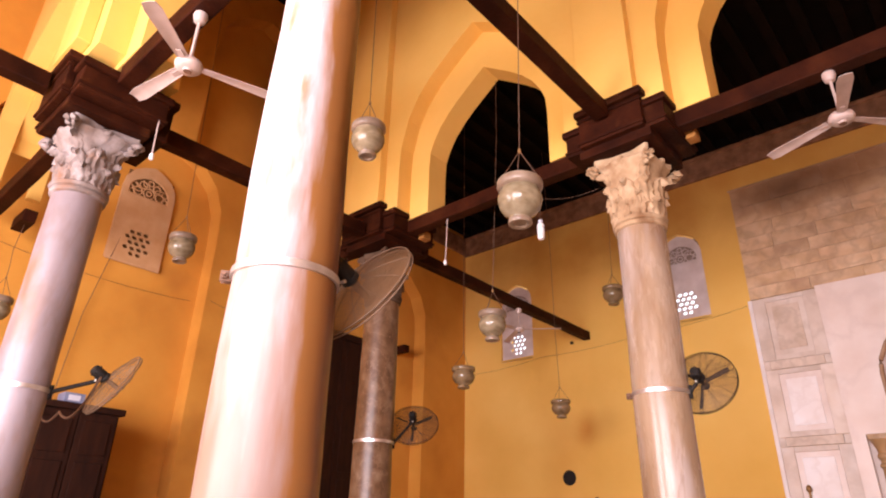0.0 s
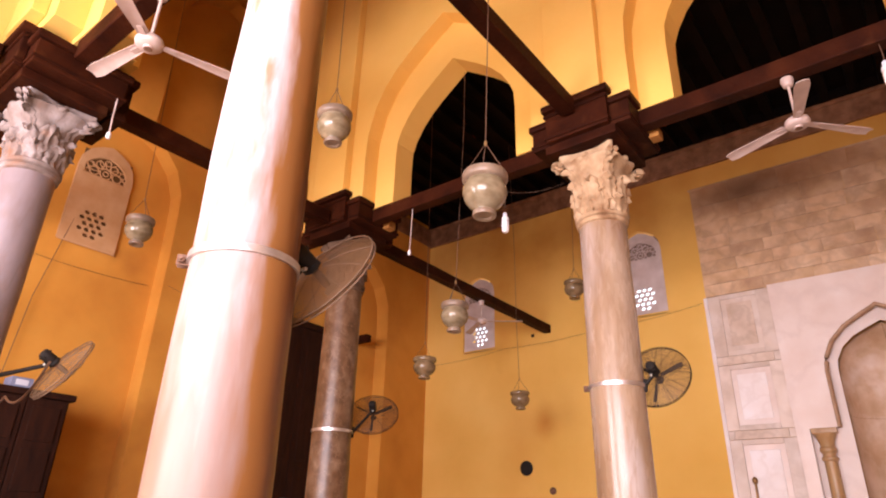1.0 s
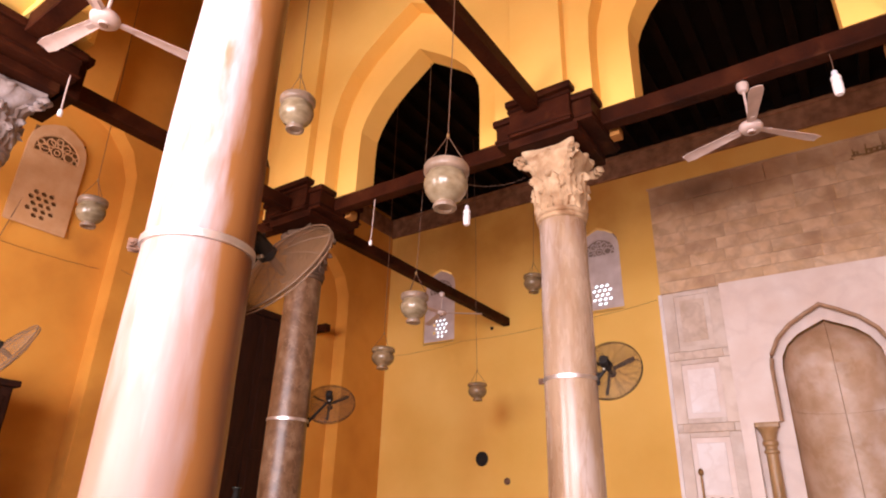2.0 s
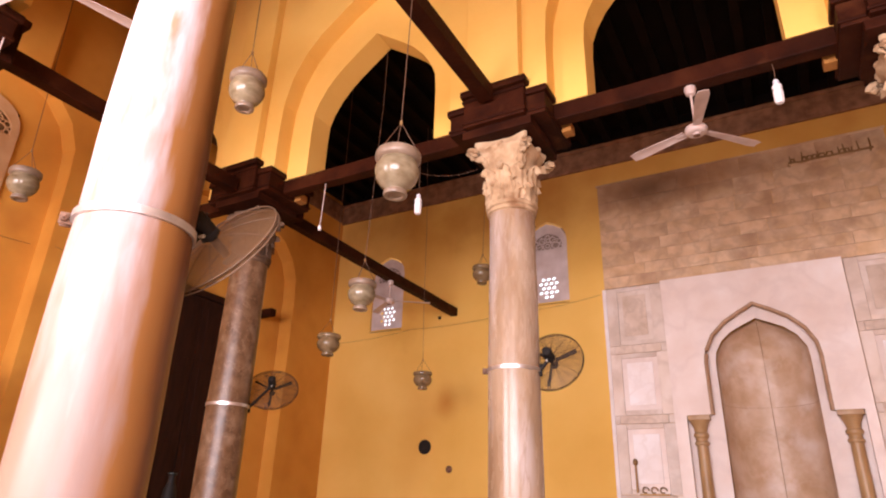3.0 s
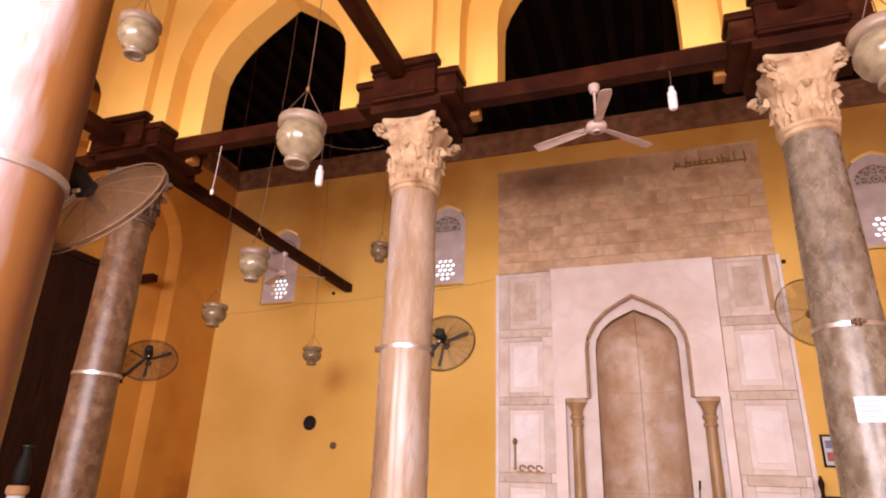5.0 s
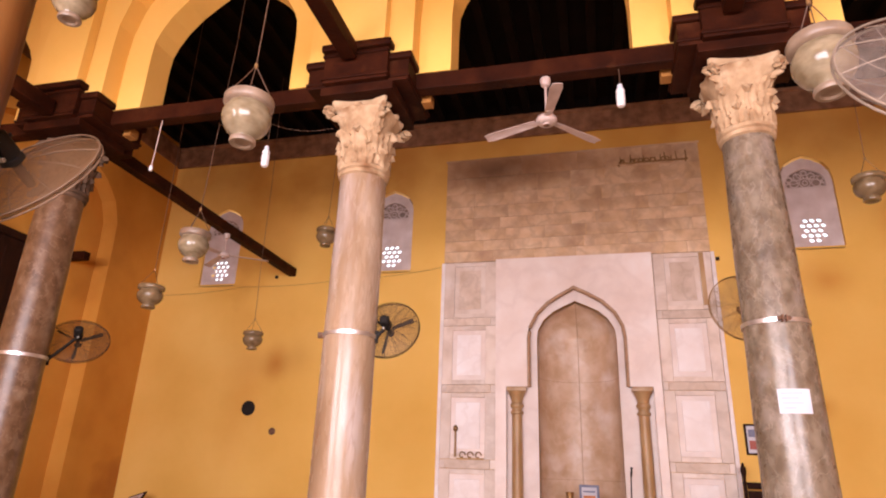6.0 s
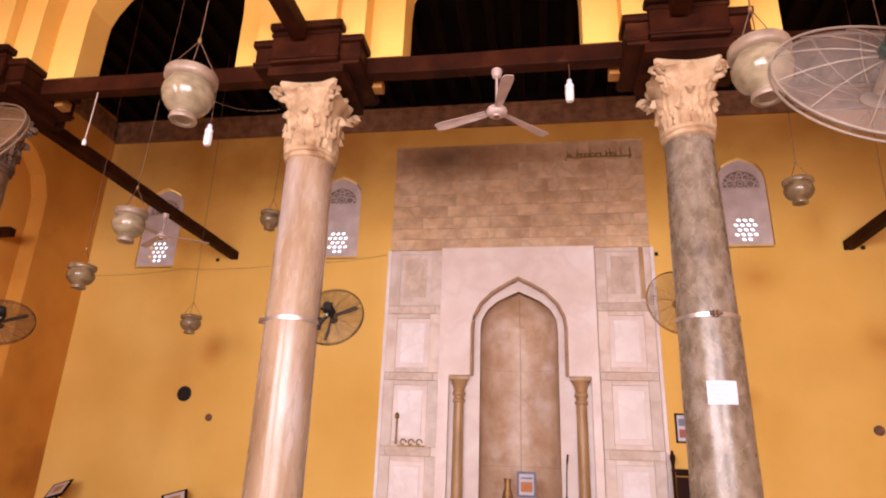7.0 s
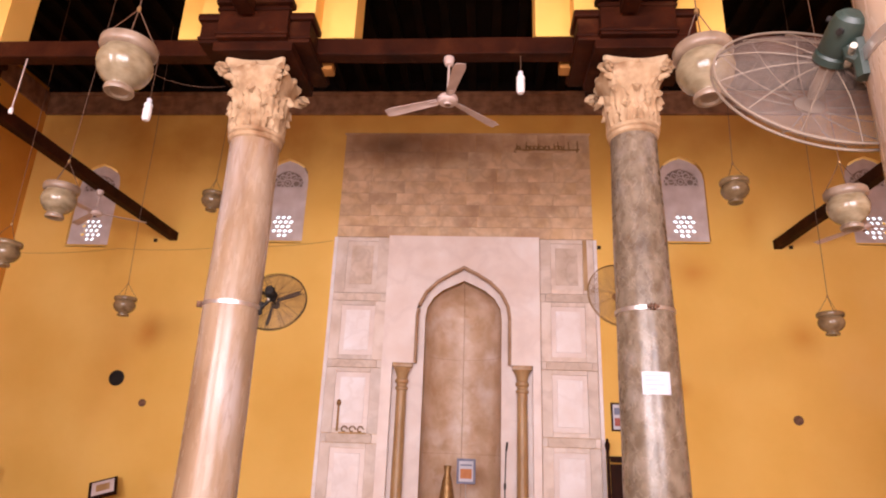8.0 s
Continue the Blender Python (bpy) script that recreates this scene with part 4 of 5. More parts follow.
# side pilasters with framed panels
def framed_panel(x0, x1, z0, z1, fx, field, inner, proud):
    """Four strips round a sunk panel, with a smaller slab raised in its middle."""
    tile(x0, x0 + fx - 0.002, z0, z1, REVET, proud, "frame_strip")
    tile(x1 - fx + 0.002, x1, z0, z1, REVET, proud, "frame_strip")
    tile(x0 + fx, x1 - fx, z1 - 0.085, z1, REVET, proud, "frame_strip")
    tile(x0 + fx, x1 - fx, z0, z0 + 0.085, REVET, proud, "frame_strip")
    tile(x0 + fx, x1 - fx, z0 + 0.087, z1 - 0.087, field, 0.020, "panel")
    m = min(0.09, (x1 - x0 - 2 * fx) * 0.16)
    tile(x0 + fx + m, x1 - fx - m, z0 + 0.087 + m, z1 - 0.087 - m, inner, 0.031, "raised_panel", 0.009)


for x0, x1 in ((-3.0, -1.94), (1.06, 2.11)):
    x0, x1 = x0 + 0.003, x1 - 0.003
    lift = 0.0 if x0 < 0 else 0.05
    framed_panel(x0, x1, 4.575 + lift, 5.735, 0.215, REVET, REVET_TAN, 0.034)
    framed_panel(x0, x1, 3.27 + lift, 4.41 + lift, 0.20, REVET_WHITE, REVET_PALE, 0.034)
    framed_panel(x0, x1, 1.915 + lift, 3.115 + lift, 0.20, REVET_WHITE, REVET_PALE, 0.034)
    framed_panel(x0, x1, 0.50, 1.745 + lift, 0.20, REVET_WHITE, REVET_PALE, 0.034)
    for z0, z1 in ((4.415, 4.57), (3.12, 3.265), (1.75, 1.91)):
        tile(x0 + 0.10, x1 - 0.10, z0 + lift, z1 + lift, REVET_TAN, 0.040, "string_course")
        tile(x0, x0 + 0.097, z0 + lift, z1 + lift, REVET, 0.034, "frame_strip")
        tile(x1 - 0.097, x1, z0 + lift, z1 + lift, REVET, 0.034, "frame_strip")
    tile(x0, x1, 0.0, 0.495, REVET, 0.04, "plinth")
for x in (-3.066, 2.112):
    tile(x, x + 0.068, 0.0, 5.735, REVET_PALE, 0.04, "edge_strip")
tile(1.90, 1.985, 4.70, 5.73, COLONNETTE, 0.04, "edge_strip")
# unreadable painted inscription at the top: a line with uprights
bm = bmesh.new()
rng = random.Random(2)
Y_INK = FACE - 0.040
add_tube(bm, [(0.58 + 0.095 * k, Y_INK, 7.715 + rng.uniform(-0.012, 0.012)) for k in range(15)], 0.020, 6)
x = 0.62
while x < 1.74:
    h = rng.choice((0.07, 0.10, 0.15, 0.19))
    lean = rng.uniform(-0.035, 0.02)
    add_tube(bm, [(x, Y_INK, 7.70), (x + lean * 0.4, Y_INK, 7.71 + h * 0.5), (x + lean, Y_INK, 7.71 + h)], 0.017, 6, 0.011)
    if rng.random() < 0.55:
        w = rng.uniform(0.05, 0.10)
        add_tube(bm, [(x, Y_INK, 7.73), (x + w * 0.4, Y_INK, 7.80), (x + w, Y_INK, 7.79), (x + w * 1.15, Y_INK, 7.72)], 0.014, 6)
    x += rng.uniform(0.06, 0.13)
add_tube(bm, [(1.86, Y_INK, 7.66), (1.875, Y_INK, 7.78), (1.87, Y_INK, 7.91)], 0.020, 6, 0.014)
add_tube(bm, [(0.59, Y_INK, 7.715), (0.56, Y_INK, 7.68), (0.60, Y_INK, 7.65)], 0.014, 6)
tagged(part("painted_inscription", bm, GILT), "dark painted line of lettering on the sooty marble", "inscription")
# gilt fitting on the revetment
g = thing("gilt_wall_ornament", "small gilt ornament with a short post on the marble panel", "ornament", at=(-2.42, FACE - 0.04, 2.0))
bm = bmesh.new()
for k in range(3):
    cx = -0.14 + 0.15 * k
    add_tube(bm, [(cx + 0.065 * math.cos(a * 0.5) * (1 - 0.05 * a), -0.02, -0.02 + 0.07 * math.sin(a * 0.5) * (1 - 0.05 * a)) for a in range(0, 12)], 0.013, 6)
add_box(bm, -0.24, 0.27, -0.03, 0.0, -0.095, -0.065, 0.006)
part("scroll", bm, BRASS, g, "tarnished gilt scrollwork")
part("post", lathe([(0.022, -0.05), (0.018, 0.1), (0.018, 0.40), (0.04, 0.42), (0.045, 0.46), (0.03, 0.5), (0.0, 0.52)], 12, Matrix.Translation((-0.27, -0.03, 0))), BRASS, g, smooth=True)

# ---------------------------------------------------------------- pierced stucco windows
def circle(cx, cz, rx, rz, n=8, turn=0.0):
    return [(cx + rx * math.cos(2 * math.pi * i / n + turn), cz + rz * math.sin(2 * math.pi * i / n + turn)) for i in range(n)]


def stucco_window(m, name, label, blind=False):
    w = tagged(new(name), label, "window", kind="structure")
    stucco = STUCCO_WARM if blind else STUCCO
    w.matrix_world = m
    lunette, grille = [], []
    head = [(0.35, 1.235), (0.35, 1.36), (0.32, 1.45), (0.25, 1.53), (0.14, 1.60), (0.0, 1.64), (-0.14, 1.60), (-0.25, 1.53), (-0.32, 1.45), (-0.35, 1.36), (-0.35, 1.235)]
    lunette.append(head)
    for r in range(5):
        n = (3, 4, 3, 4, 2)[r]
        for c in range(n):
            grille.append(circle((c - (n - 1) / 2) * 0.115, 0.56 - r * 0.098, 0.050, 0.041, 6))
    outline = keel(0.0, [(a * 0.985, z - 5.66 - 0.01) for a, z in WIN_HALF], 0.005, 2)
    bm = slab(outline, lunette + grille, -0.005 if blind else 0.03, 0.035 if blind else 0.075)
    part("stucco_panel", bm, stucco, w, "grey-white pierced stucco screen")
    bm = bmesh.new()
    y0 = 0.014 if blind else 0.05
    add_tube(bm, [(x, y0, z) for x, z in head + head[:1]], 0.018, 5)
    part("lunette_rim", bm, stucco, w)
    bm = bmesh.new()
    for cx, cz, rad in ((0.0, 1.34, 0.095), (0.0, 1.34, 0.045), (0.19, 1.33, 0.075), (-0.19, 1.33, 0.075), (0.12, 1.47, 0.065), (-0.12, 1.47, 0.065), (0.0, 1.545, 0.05), (0.27, 1.42, 0.05), (-0.27, 1.42, 0.05), (0.29, 1.29, 0.045), (-0.29, 1.29, 0.045)):
        ring = circle(cx, cz, rad, rad, 12, 0.3)
        add_tube(bm, [(x, y0 + 0.008, z) for x, z in ring + ring[:1]], 0.0125, 5)
    for k in range(7):
        a = math.pi * (k + 0.5) / 7
        add_tube(bm, [(0.09 * math.cos(a), y0 + 0.008, 1.34 + 0.09 * math.sin(a)), (0.20 * math.cos(a + 0.2), y0 + 0.006, 1.32 + 0.19 * math.sin(a + 0.2)), (0.31 * math.cos(a), y0 + 0.008, 1.29 + 0.30 * math.sin(a))], 0.010, 5)
    part("tracery", bm, stucco, w, "grey stucco scroll tracery")
    part("sill", box(-0.45, 0.45, -0.02, 0.03 if not blind else -0.006, -0.03, 0.004, 0.008), stucco, w)
    # added sheets whose colour gives the shade in the openings' depth
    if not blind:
        part("lunette_backing", box(-0.40, 0.40, 0.076, 0.095, 1.18, 1.72), SHADE_STUCCO, w, "grey-brown sheet painting the shade behind the lunette")
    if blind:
        part("backing", box(-0.40, 0.40, 0.036, 0.05, 0.05, 1.68), VOID_BROWN, w, "brown sheet standing in for the dark void behind the screen")
    return w


for n, x in enumerate(WIN_X):
    stucco_window(Matrix.Translation((x, QIBLA + 0.02, 5.63 + WIN_DZ[n])), f"window_{n + 1}", "grey-white pierced stucco window with daylight in its holes")
stucco_window(Matrix.Translation((LEFT - 0.30, 3.58, 5.62)) @ Matrix.Rotation(radians(90), 4, "Z"), "window_5", "grey-white pierced stucco window with dark holes", True)

m = bpy.data.materials.new("bright_hazy_sky")
m.use_nodes = True
nd = m.node_tree.nodes
nd["Principled BSDF"].inputs["Base Color"].default_value = (0, 0, 0, 1)
nd["Principled BSDF"].inputs["Emission Color"].default_value = (0.86, 0.93, 1.0, 1)
nd["Principled BSDF"].inputs["Emission Strength"].default_value = 2.2
tagged(part("backdrop", box(-14, 14, 15.0, 15.1, 3.0, 16.0), m), "bright hazy white sky beyond the window holes", "sky", kind="structure")

# tall dark doorway in the recess of the side wall
d = tagged(new("door_1"), "tall dark panelled timber door in the wall recess", "door", kind="structure")
d.location = (LEFT - 0.36, 8.15, 0)
bm = slab([(-0.95, 0), (0.95, 0), (0.95, 5.55), (-0.95, 5.55)], [[(-0.82, 0.001), (0.82, 0.001), (0.82, 5.42), (-0.82, 5.42)]], 0.002, 0.12, ALONG_Y)
part("frame", bm, DARK_DOOR, d)
for s in (-1, 1):
    leaf = part("leaf", box(0.02, 0.07, min(s * 0.01, s * 0.81), max(s * 0.01, s * 0.81), 0.01, 5.41, 0.006), DARK_DOOR, d)
    for z0, z1 in ((0.2, 1.2), (1.35, 2.6), (2.75, 4.0), (4.15, 5.25)):
        part("panel", box(0.071, 0.09, min(s * 0.14, s * 0.68), max(s * 0.14, s * 0.68), z0, z1, 0.012), DARK_DOOR, leaf)

# stub of a timber in the side wall
tagged(part("timber_stub", box(LEFT - 0.355, LEFT + 0.16, 9.56, 9.72, 5.40, 5.56, 0.012), WOOD), "short dark timber stub projecting from the recess", "beam end")
tagged(part("timber_stub", box(LEFT + 0.001, LEFT + 0.5, 1.75, 1.92, 5.45, 5.63, 0.012), WOOD), "short dark timber stub projecting from the side wall", "beam end", kind="structure")

# ---------------------------------------------------------------- hanging glass lamps
def lantern_parts(e, bowl=None, rim=None):
    bowl, rim = bowl or GLASS_LAMP, rim or GLASS_RIM
    body = part("bowl", lathe([(0.072, 0.045), (0.078, 0.062), (0.118, 0.088), (0.152, 0.135), (0.168, 0.19), (0.165, 0.235), (0.148, 0.272), (0.141, 0.292), (0.130, 0.292), (0.136, 0.27), (0.153, 0.233), (0.155, 0.19), (0.14, 0.14), (0.10, 0.10), (0.0, 0.09)], 28, close=False), bowl, e, smooth=True)
    part("rim", lathe([(0.142, 0.288), (0.165, 0.297), (0.174, 0.312), (0.174, 0.352), (0.166, 0.366), (0.150, 0.368), (0.146, 0.35), (0.142, 0.30)], 28, close=False), rim, e, "dusty glass collar", smooth=True)
    part("foot", lathe([(0.0, 0.012), (0.05, 0.012), (0.06, 0.0), (0.084, 0.0), (0.09, 0.012), (0.086, 0.036), (0.072, 0.046), (0.0, 0.05)], 24), rim, e, smooth=True)
    for k in range(3):
        a = 2 * math.pi * k / 3 + 0.5
        part("chain", tube([(0.16 * math.cos(a), 0.16 * math.sin(a), 0.36), (0.08 * math.cos(a), 0.08 * math.sin(a), 0.50), (0.004 * math.cos(a), 0.004 * math.sin(a), 0.64)], 0.0035, 5), CABLE, e)
    part("hook", lathe([(0.0, 0.62), (0.012, 0.63), (0.014, 0.65), (0.008, 0.67), (0.0, 0.675)], 10), BRASS, e)


LAMPS = [(-2.22, 3.19, 3.81, 12.6, 0.95), (-4.09, 3.31, 5.21, 12.6, 1.0), (-4.60, 6.0, 4.06, 9.31, 1.03), (-5.88, 6.98, 3.77, 9.31, 1.0), (-5.88, 9.69, 3.73, 9.31, 1.0),
         (-4.41, 9.1, 5.35, 9.31, 1.0), (-7.52, 3.18, 4.97, 12.6, 1.0), (1.225, 3.21, 3.77, 12.6, 0.95), (3.09, 7.45, 4.88, 9.31, 1.0), (4.72, 8.76, 3.5, 9.31, 1.0), (2.77, 4.7, 3.56, 12.6, 0.88),
         (-9.6, 1.835, 4.2, 5.4493, 1.0)]
rng = random.Random(5)
for k, (x, y, z, top, s) in enumerate(LAMPS):
    big = z < 4.0 and y < 6
    e = thing("hanging_lamp", "dusty frosted glass mosque lamp hung on three chains" if big else "small dusty glass mosque lamp on a long cord", "hanging lamp", "hanging glass lamps", (x, y, z - 0.19 * (1.0 if y < 6.5 else 0.84)))
    lantern_parts(e, *((None, None) if y < 6.5 else (GLASS_DARK, GLASS_DARK)))
    sz = s if y < 6.5 else s * 0.84                      # the far lamps are squatter
    ln = (top - z + 0.19 * sz / s) / sz
    sway = rng.uniform(-0.03, 0.03)
    part("cord", tube([(0, 0, 0.66), (sway * 0.6, 0, 0.66 + (ln - 0.66) * 0.2), (sway, sway, 0.66 + (ln - 0.66) * 0.5), (0, 0, ln)], 0.0042, 5), CABLE, e, "thin brown cord")
    e.rotation_euler = (0, 0, rng.uniform(0, 2)) if top < 6 else (rng.uniform(-0.03, 0.03), rng.uniform(-0.03, 0.03), rng.uniform(0, 2))
    e.scale = (s, s, sz)

# ---------------------------------------------------------------- fans
def blade_mesh(r0, r1, w0, w1, tilt, thick=0.006, n=8, droop=0.0):
    bm = bmesh.new()
    rows = []
    for k in range(n + 1):
        t = k / n
        r = r0 + (r1 - r0) * t
        w = w0 + (w1 - w0) * t
        if k == n:
            w *= 0.72
        a = tilt * (1 - 0.4 * t)
        pts = [(r, w * math.cos(a) * s, w * math.sin(a) * s + 0.008 * (1 - s * s * 4) + h - droop * t) for h in (0, thick) for s in (-0.5, -0.17, 0.17, 0.5)]
        rows.append([bm.verts.new(p) for p in pts])
    order = (0, 1, 2, 3, 7, 6, 5, 4)
    for a, b in zip(rows, rows[1:]):
        for i in range(8):
            bm.faces.new((a[order[i]], a[order[(i + 1) % 8]], b[order[(i + 1) % 8]], b[order[i]]))
    bm.faces.new([rows[0][i] for i in order][::-1])
    bm.faces.new([rows[-1][i] for i in order])
    return bm


def ceiling_fan(x, y, z, drop, turn, size=0.70, lab="off-white three-blade ceiling fan hung from a tie beam"):
    e = thing("ceiling_fan", lab, "ceiling fan", "ceiling fans", (x, y, z))
    part("motor", lathe([(0.0, -0.055), (0.035, -0.053), (0.04, -0.04), (0.085, -0.035), (0.105, -0.015), (0.11, 0.01), (0.10, 0.035), (0.07, 0.055), (0.03, 0.07), (0.018, 0.09)], 28), FAN_WHITE, e, smooth=True)
    part("bottom_cap", lathe([(0.0, -0.062), (0.026, -0.061), (0.034, -0.056), (0.03, -0.053), (0.0, -0.0535)], 20), RUSTY, e, "dark worn cap under the motor")
    part("rod", lathe([(0.013, 0.08), (0.013, drop - 0.08)], 10), FAN_WHITE, e)
    part("canopy", lathe([(0.02, drop - 0.10), (0.045, drop - 0.085), (0.06, drop - 0.03), (0.055, drop), (0.0, drop)], 20), FAN_WHITE, e, smooth=True)
    for k in range(3):
        a = turn + 2 * math.pi * k / 3
        bm = blade_mesh(0.115, size, 0.085, 0.14, radians(11), droop=0.035)
        bmesh.ops.rotate(bm, verts=bm.verts, cent=(0, 0, 0), matrix=Matrix.Rotation(a, 3, "Z"))
        b = part("blade", bm, FAN_WHITE, e, smooth=True)
        bm = box(0.08, 0.20, -0.022, 0.022, -0.008, -0.001, 0.003)
        bmesh.ops.rotate(bm, verts=bm.verts, cent=(0, 0, 0), matrix=Matrix.Rotation(a, 3, "Z"))
        part("blade_bracket", bm, FAN_WHITE, b)
    return e


ceiling_fan(-0.43, ROW_1 - 0.06, 5.135, 0.515, radians(-77))
ceiling_fan(-4.26, ROW_2 - 0.06, 5.05, 0.56, radians(-50))
ceiling_fan(XC, 9.3, 5.20, 0.41, radians(25), 0.78)
ceiling_fan(XD + 0.1, 9.2, 5.08, 0.53, radians(-2), 0.78)


def wall_fan(centre, normal, column_axis, band_z, dia, frame_mat, guard, motor_mat, label, turn=0.0, ribs=12):
    """A caged industrial fan on a bracket strapped to a column; local +z is the way it blows."""
    centre, n = Vector(centre), Vector(normal).normalized()
    e = thing("wall_fan", label, "fan", "fans strapped to the columns", centre)
    q = n.to_track_quat("Z", "Y")
    e.rotation_mode = "QUATERNION"
    e.rotation_quaternion = q
    R = dia / 2
    dome = [(R * t, 0.075 * (1 - t ** 2.4)) for t in (1.0, 0.97, 0.92, 0.82, 0.68, 0.5, 0.3, 0.16)]
    for s, nm in ((1, "front_guard"), (-1, "rear_guard")):
        g = part(nm, lathe([(r, s * z) for r, z in dome], 48, close=False), guard, e, smooth=True)
        for k in range(ribs):
            a = 2 * math.pi * (k + 0.25 * (s > 0)) / ribs
            part("rib", tube([((r + 0.0) * math.cos(a), r * math.sin(a), s * (z + 0.003)) for r, z in dome], 0.0021, 4), frame_mat, g)
    bm = bmesh.new()
    for zz, rr in ((0.012, R), (-0.012, R)):
        add_tube(bm, [(rr * math.cos(2 * math.pi * i / 56), rr * math.sin(2 * math.pi * i / 56), zz) for i in range(57)], 0.0045, 6)
    part("rim", bm, frame_mat, e)
    part("badge", lathe([(0.0, 0.082), (0.042, 0.08), (0.046, 0.072), (0.0, 0.07)], 20), frame_mat, e)
    for k in range(3):
        bm = blade_mesh(0.03, R * 0.84, 0.034, 0.05, radians(38), 0.004)
        bmesh.ops.rotate(bm, verts=bm.verts, cent=(0, 0, 0), matrix=Matrix.Rotation(turn + 2 * math.pi * k / 3, 3, "Z"))
        part("blade", bm, FAN_BLACK if guard is GUARD_DARK else BLADE, e, smooth=True)
    part("hub", lathe([(0.0, 0.05), (0.018, 0.045), (0.022, 0.02), (0.022, -0.04), (0.022, -0.07)], 20), frame_mat, e, smooth=True)
    m = part("motor", lathe([(0.0, -0.235), (0.032, -0.233), (0.045, -0.222), (0.050, -0.20), (0.050, -0.12), (0.046, -0.112), (0.053, -0.105), (0.054, -0.085), (0.03, -0.07)], 24), motor_mat, e, smooth=30)
    for k in range(4):
        a = math.pi / 4 + k * math.pi / 2
        bm = bmesh.new()
        add_tube(bm, [(0.044 * math.cos(a), 0.044 * math.sin(a), -0.195), (0.060 * math.cos(a), 0.060 * math.sin(a), -0.195)], 0.010, 8)
        part("knob", bm, FAN_BLACK, m)
    # bracket from the motor to the strap
    ax = Vector((column_axis[0], column_axis[1], band_z))
    mot = centre - n * 0.18
    side = Vector((mot.x - ax.x, mot.y - ax.y, 0))
    foot = ax + side.normalized() * (column_axis[2] + 0.005)
    inv = (Matrix.Translation(centre) @ q.to_matrix().to_4x4()).inverted()
    below = mot - Vector((0, 0, 0.085))
    bm = bmesh.new()
    add_tube(bm, [inv @ foot, inv @ ((foot + below) / 2), inv @ below, inv @ (mot - Vector((0, 0, 0.06)))], 0.019, 8)
    b = part("bracket", bm, motor_mat, e)
    bm = bmesh.new()
    add_tube(bm, [inv @ (below + side.normalized().cross(Vector((0, 0, 1))) * 0.05), inv @ (below - side.normalized().cross(Vector((0, 0, 1))) * 0.05)], 0.010, 8)
    part("pivot", bm, CHIPPED, b, "chipped painted pivot bolt")
    part("foot_plate", tube([inv @ (foot + Vector((0, 0, 0.06))), inv @ (foot - Vector((0, 0, 0.06)))], 0.024, 8), motor_mat, b)
    return e


wall_fan((-2.487, 2.03, 2.83), (0.03, 0.865, -0.49), (-2.465, 1.532, 0.257), 2.73, 0.68, DUSTY_RIB, GUARD_BROWN, FAN_BLACK, "caged industrial fan with a dusty pale guard on a column", 0.4)
wall_fan((1.015, 1.83, 2.785), (-0.03, 0.885, -0.43), (1.305, ROW_2, 0.27), 2.76, 0.64, RIB, GUARD_PALE, FAN_GREEN, "caged fan with a pale guard and grey-green motor on a column", 0.9)
wall_fan((-2.11, 6.02, 3.02), (-0.05, 0.95, -0.30), (XA, ROW_1, 0.262), 2.905, 0.64, FAN_BLACK, GUARD_DARK, FAN_BLACK, "black caged industrial fan strapped to a cream column", 0.62)
wall_fan((-6.27, 6.36, 3.04), (-0.50, 0.64, -0.56), (XC, ROW_1, 0.265), 2.75, 0.70, FAN_BLACK, GUARD_DARK, FAN_BLACK, "black caged industrial fan strapped to a brown column", 0.5)
wall_fan((-6.11, 2.22, 2.83), (0.03, 0.865, -0.49), (-6.33, 1.55, 0.226), 2.70, 0.64, DUSTY_RIB, GUARD_THIN, FAN_BLACK, "caged fan with a dusty brown guard strapped to a pale column", 0.2)
wall_fan((1.37, 6.44, 3.26), (-0.2, 0.95, -0.1), (XB, ROW_1, 0.262), 2.93, 0.66, BRASS, GUARD_THIN, FAN_GREEN, "caged fan with a dusty guard behind a grey column", 0.2)

# ---------------------------------------------------------------- bare bulbs and pull cords on the beams
def bulb(x, y, z, top):
    e = thing("hanging_bulb", "white energy-saving bulb hanging on a short wire", "light bulb", "bare bulbs on the beams", (x, y, z))
    part("glass", lathe([(0.0, -0.155), (0.030, -0.15), (0.043, -0.13), (0.046, -0.03), (0.042, -0.005), (0.034, 0.005)], 16), BULB, e, smooth=True)
    part("ballast", lathe([(0.030, 0.002), (0.044, 0.006), (0.046, 0.03), (0.040, 0.05), (0.024, 0.062)], 16), BULB, e, "white plastic ballast", smooth=30)
    part("socket", lathe([(0.022, 0.06), (0.027, 0.065), (0.027, 0.10), (0.018, 0.112), (0.0, 0.115)], 16), PAPER, e, smooth=30)
    part("wire", tube([(0, 0, 0.095), (0.004, 0, (top - z + 0.1) / 2), (0, 0, top - z)], 0.004, 5), CABLE, e)


bulb(-3.63, 5.71, 5.03, 5.66)
bulb(0.325, 5.71, 5.35, 5.66)


def dropper(x, y, z0, z1, dx, dy):
    e = thing("socket_dropper", "thin pale conduit with a small bare lamp socket", "lamp socket", "lamp droppers", (x, y, z0))
    part("conduit", tube([(dx, dy, z1 - z0), (dx * 0.6, dy * 0.6, (z1 - z0) * 0.5), (0, 0, 0.06)], 0.0075, 6), FAN_WHITE, e)
    part("socket", lathe([(0.0, -0.01), (0.02, -0.008), (0.024, 0.02), (0.02, 0.05), (0.012, 0.065)], 12), BULB, e, smooth=True)


dropper(-5.16, 5.71, 4.97, 5.66, 0.02, 0.0)
dropper(-5.738, 1.915, 4.98, 5.46, -0.010, -0.012)

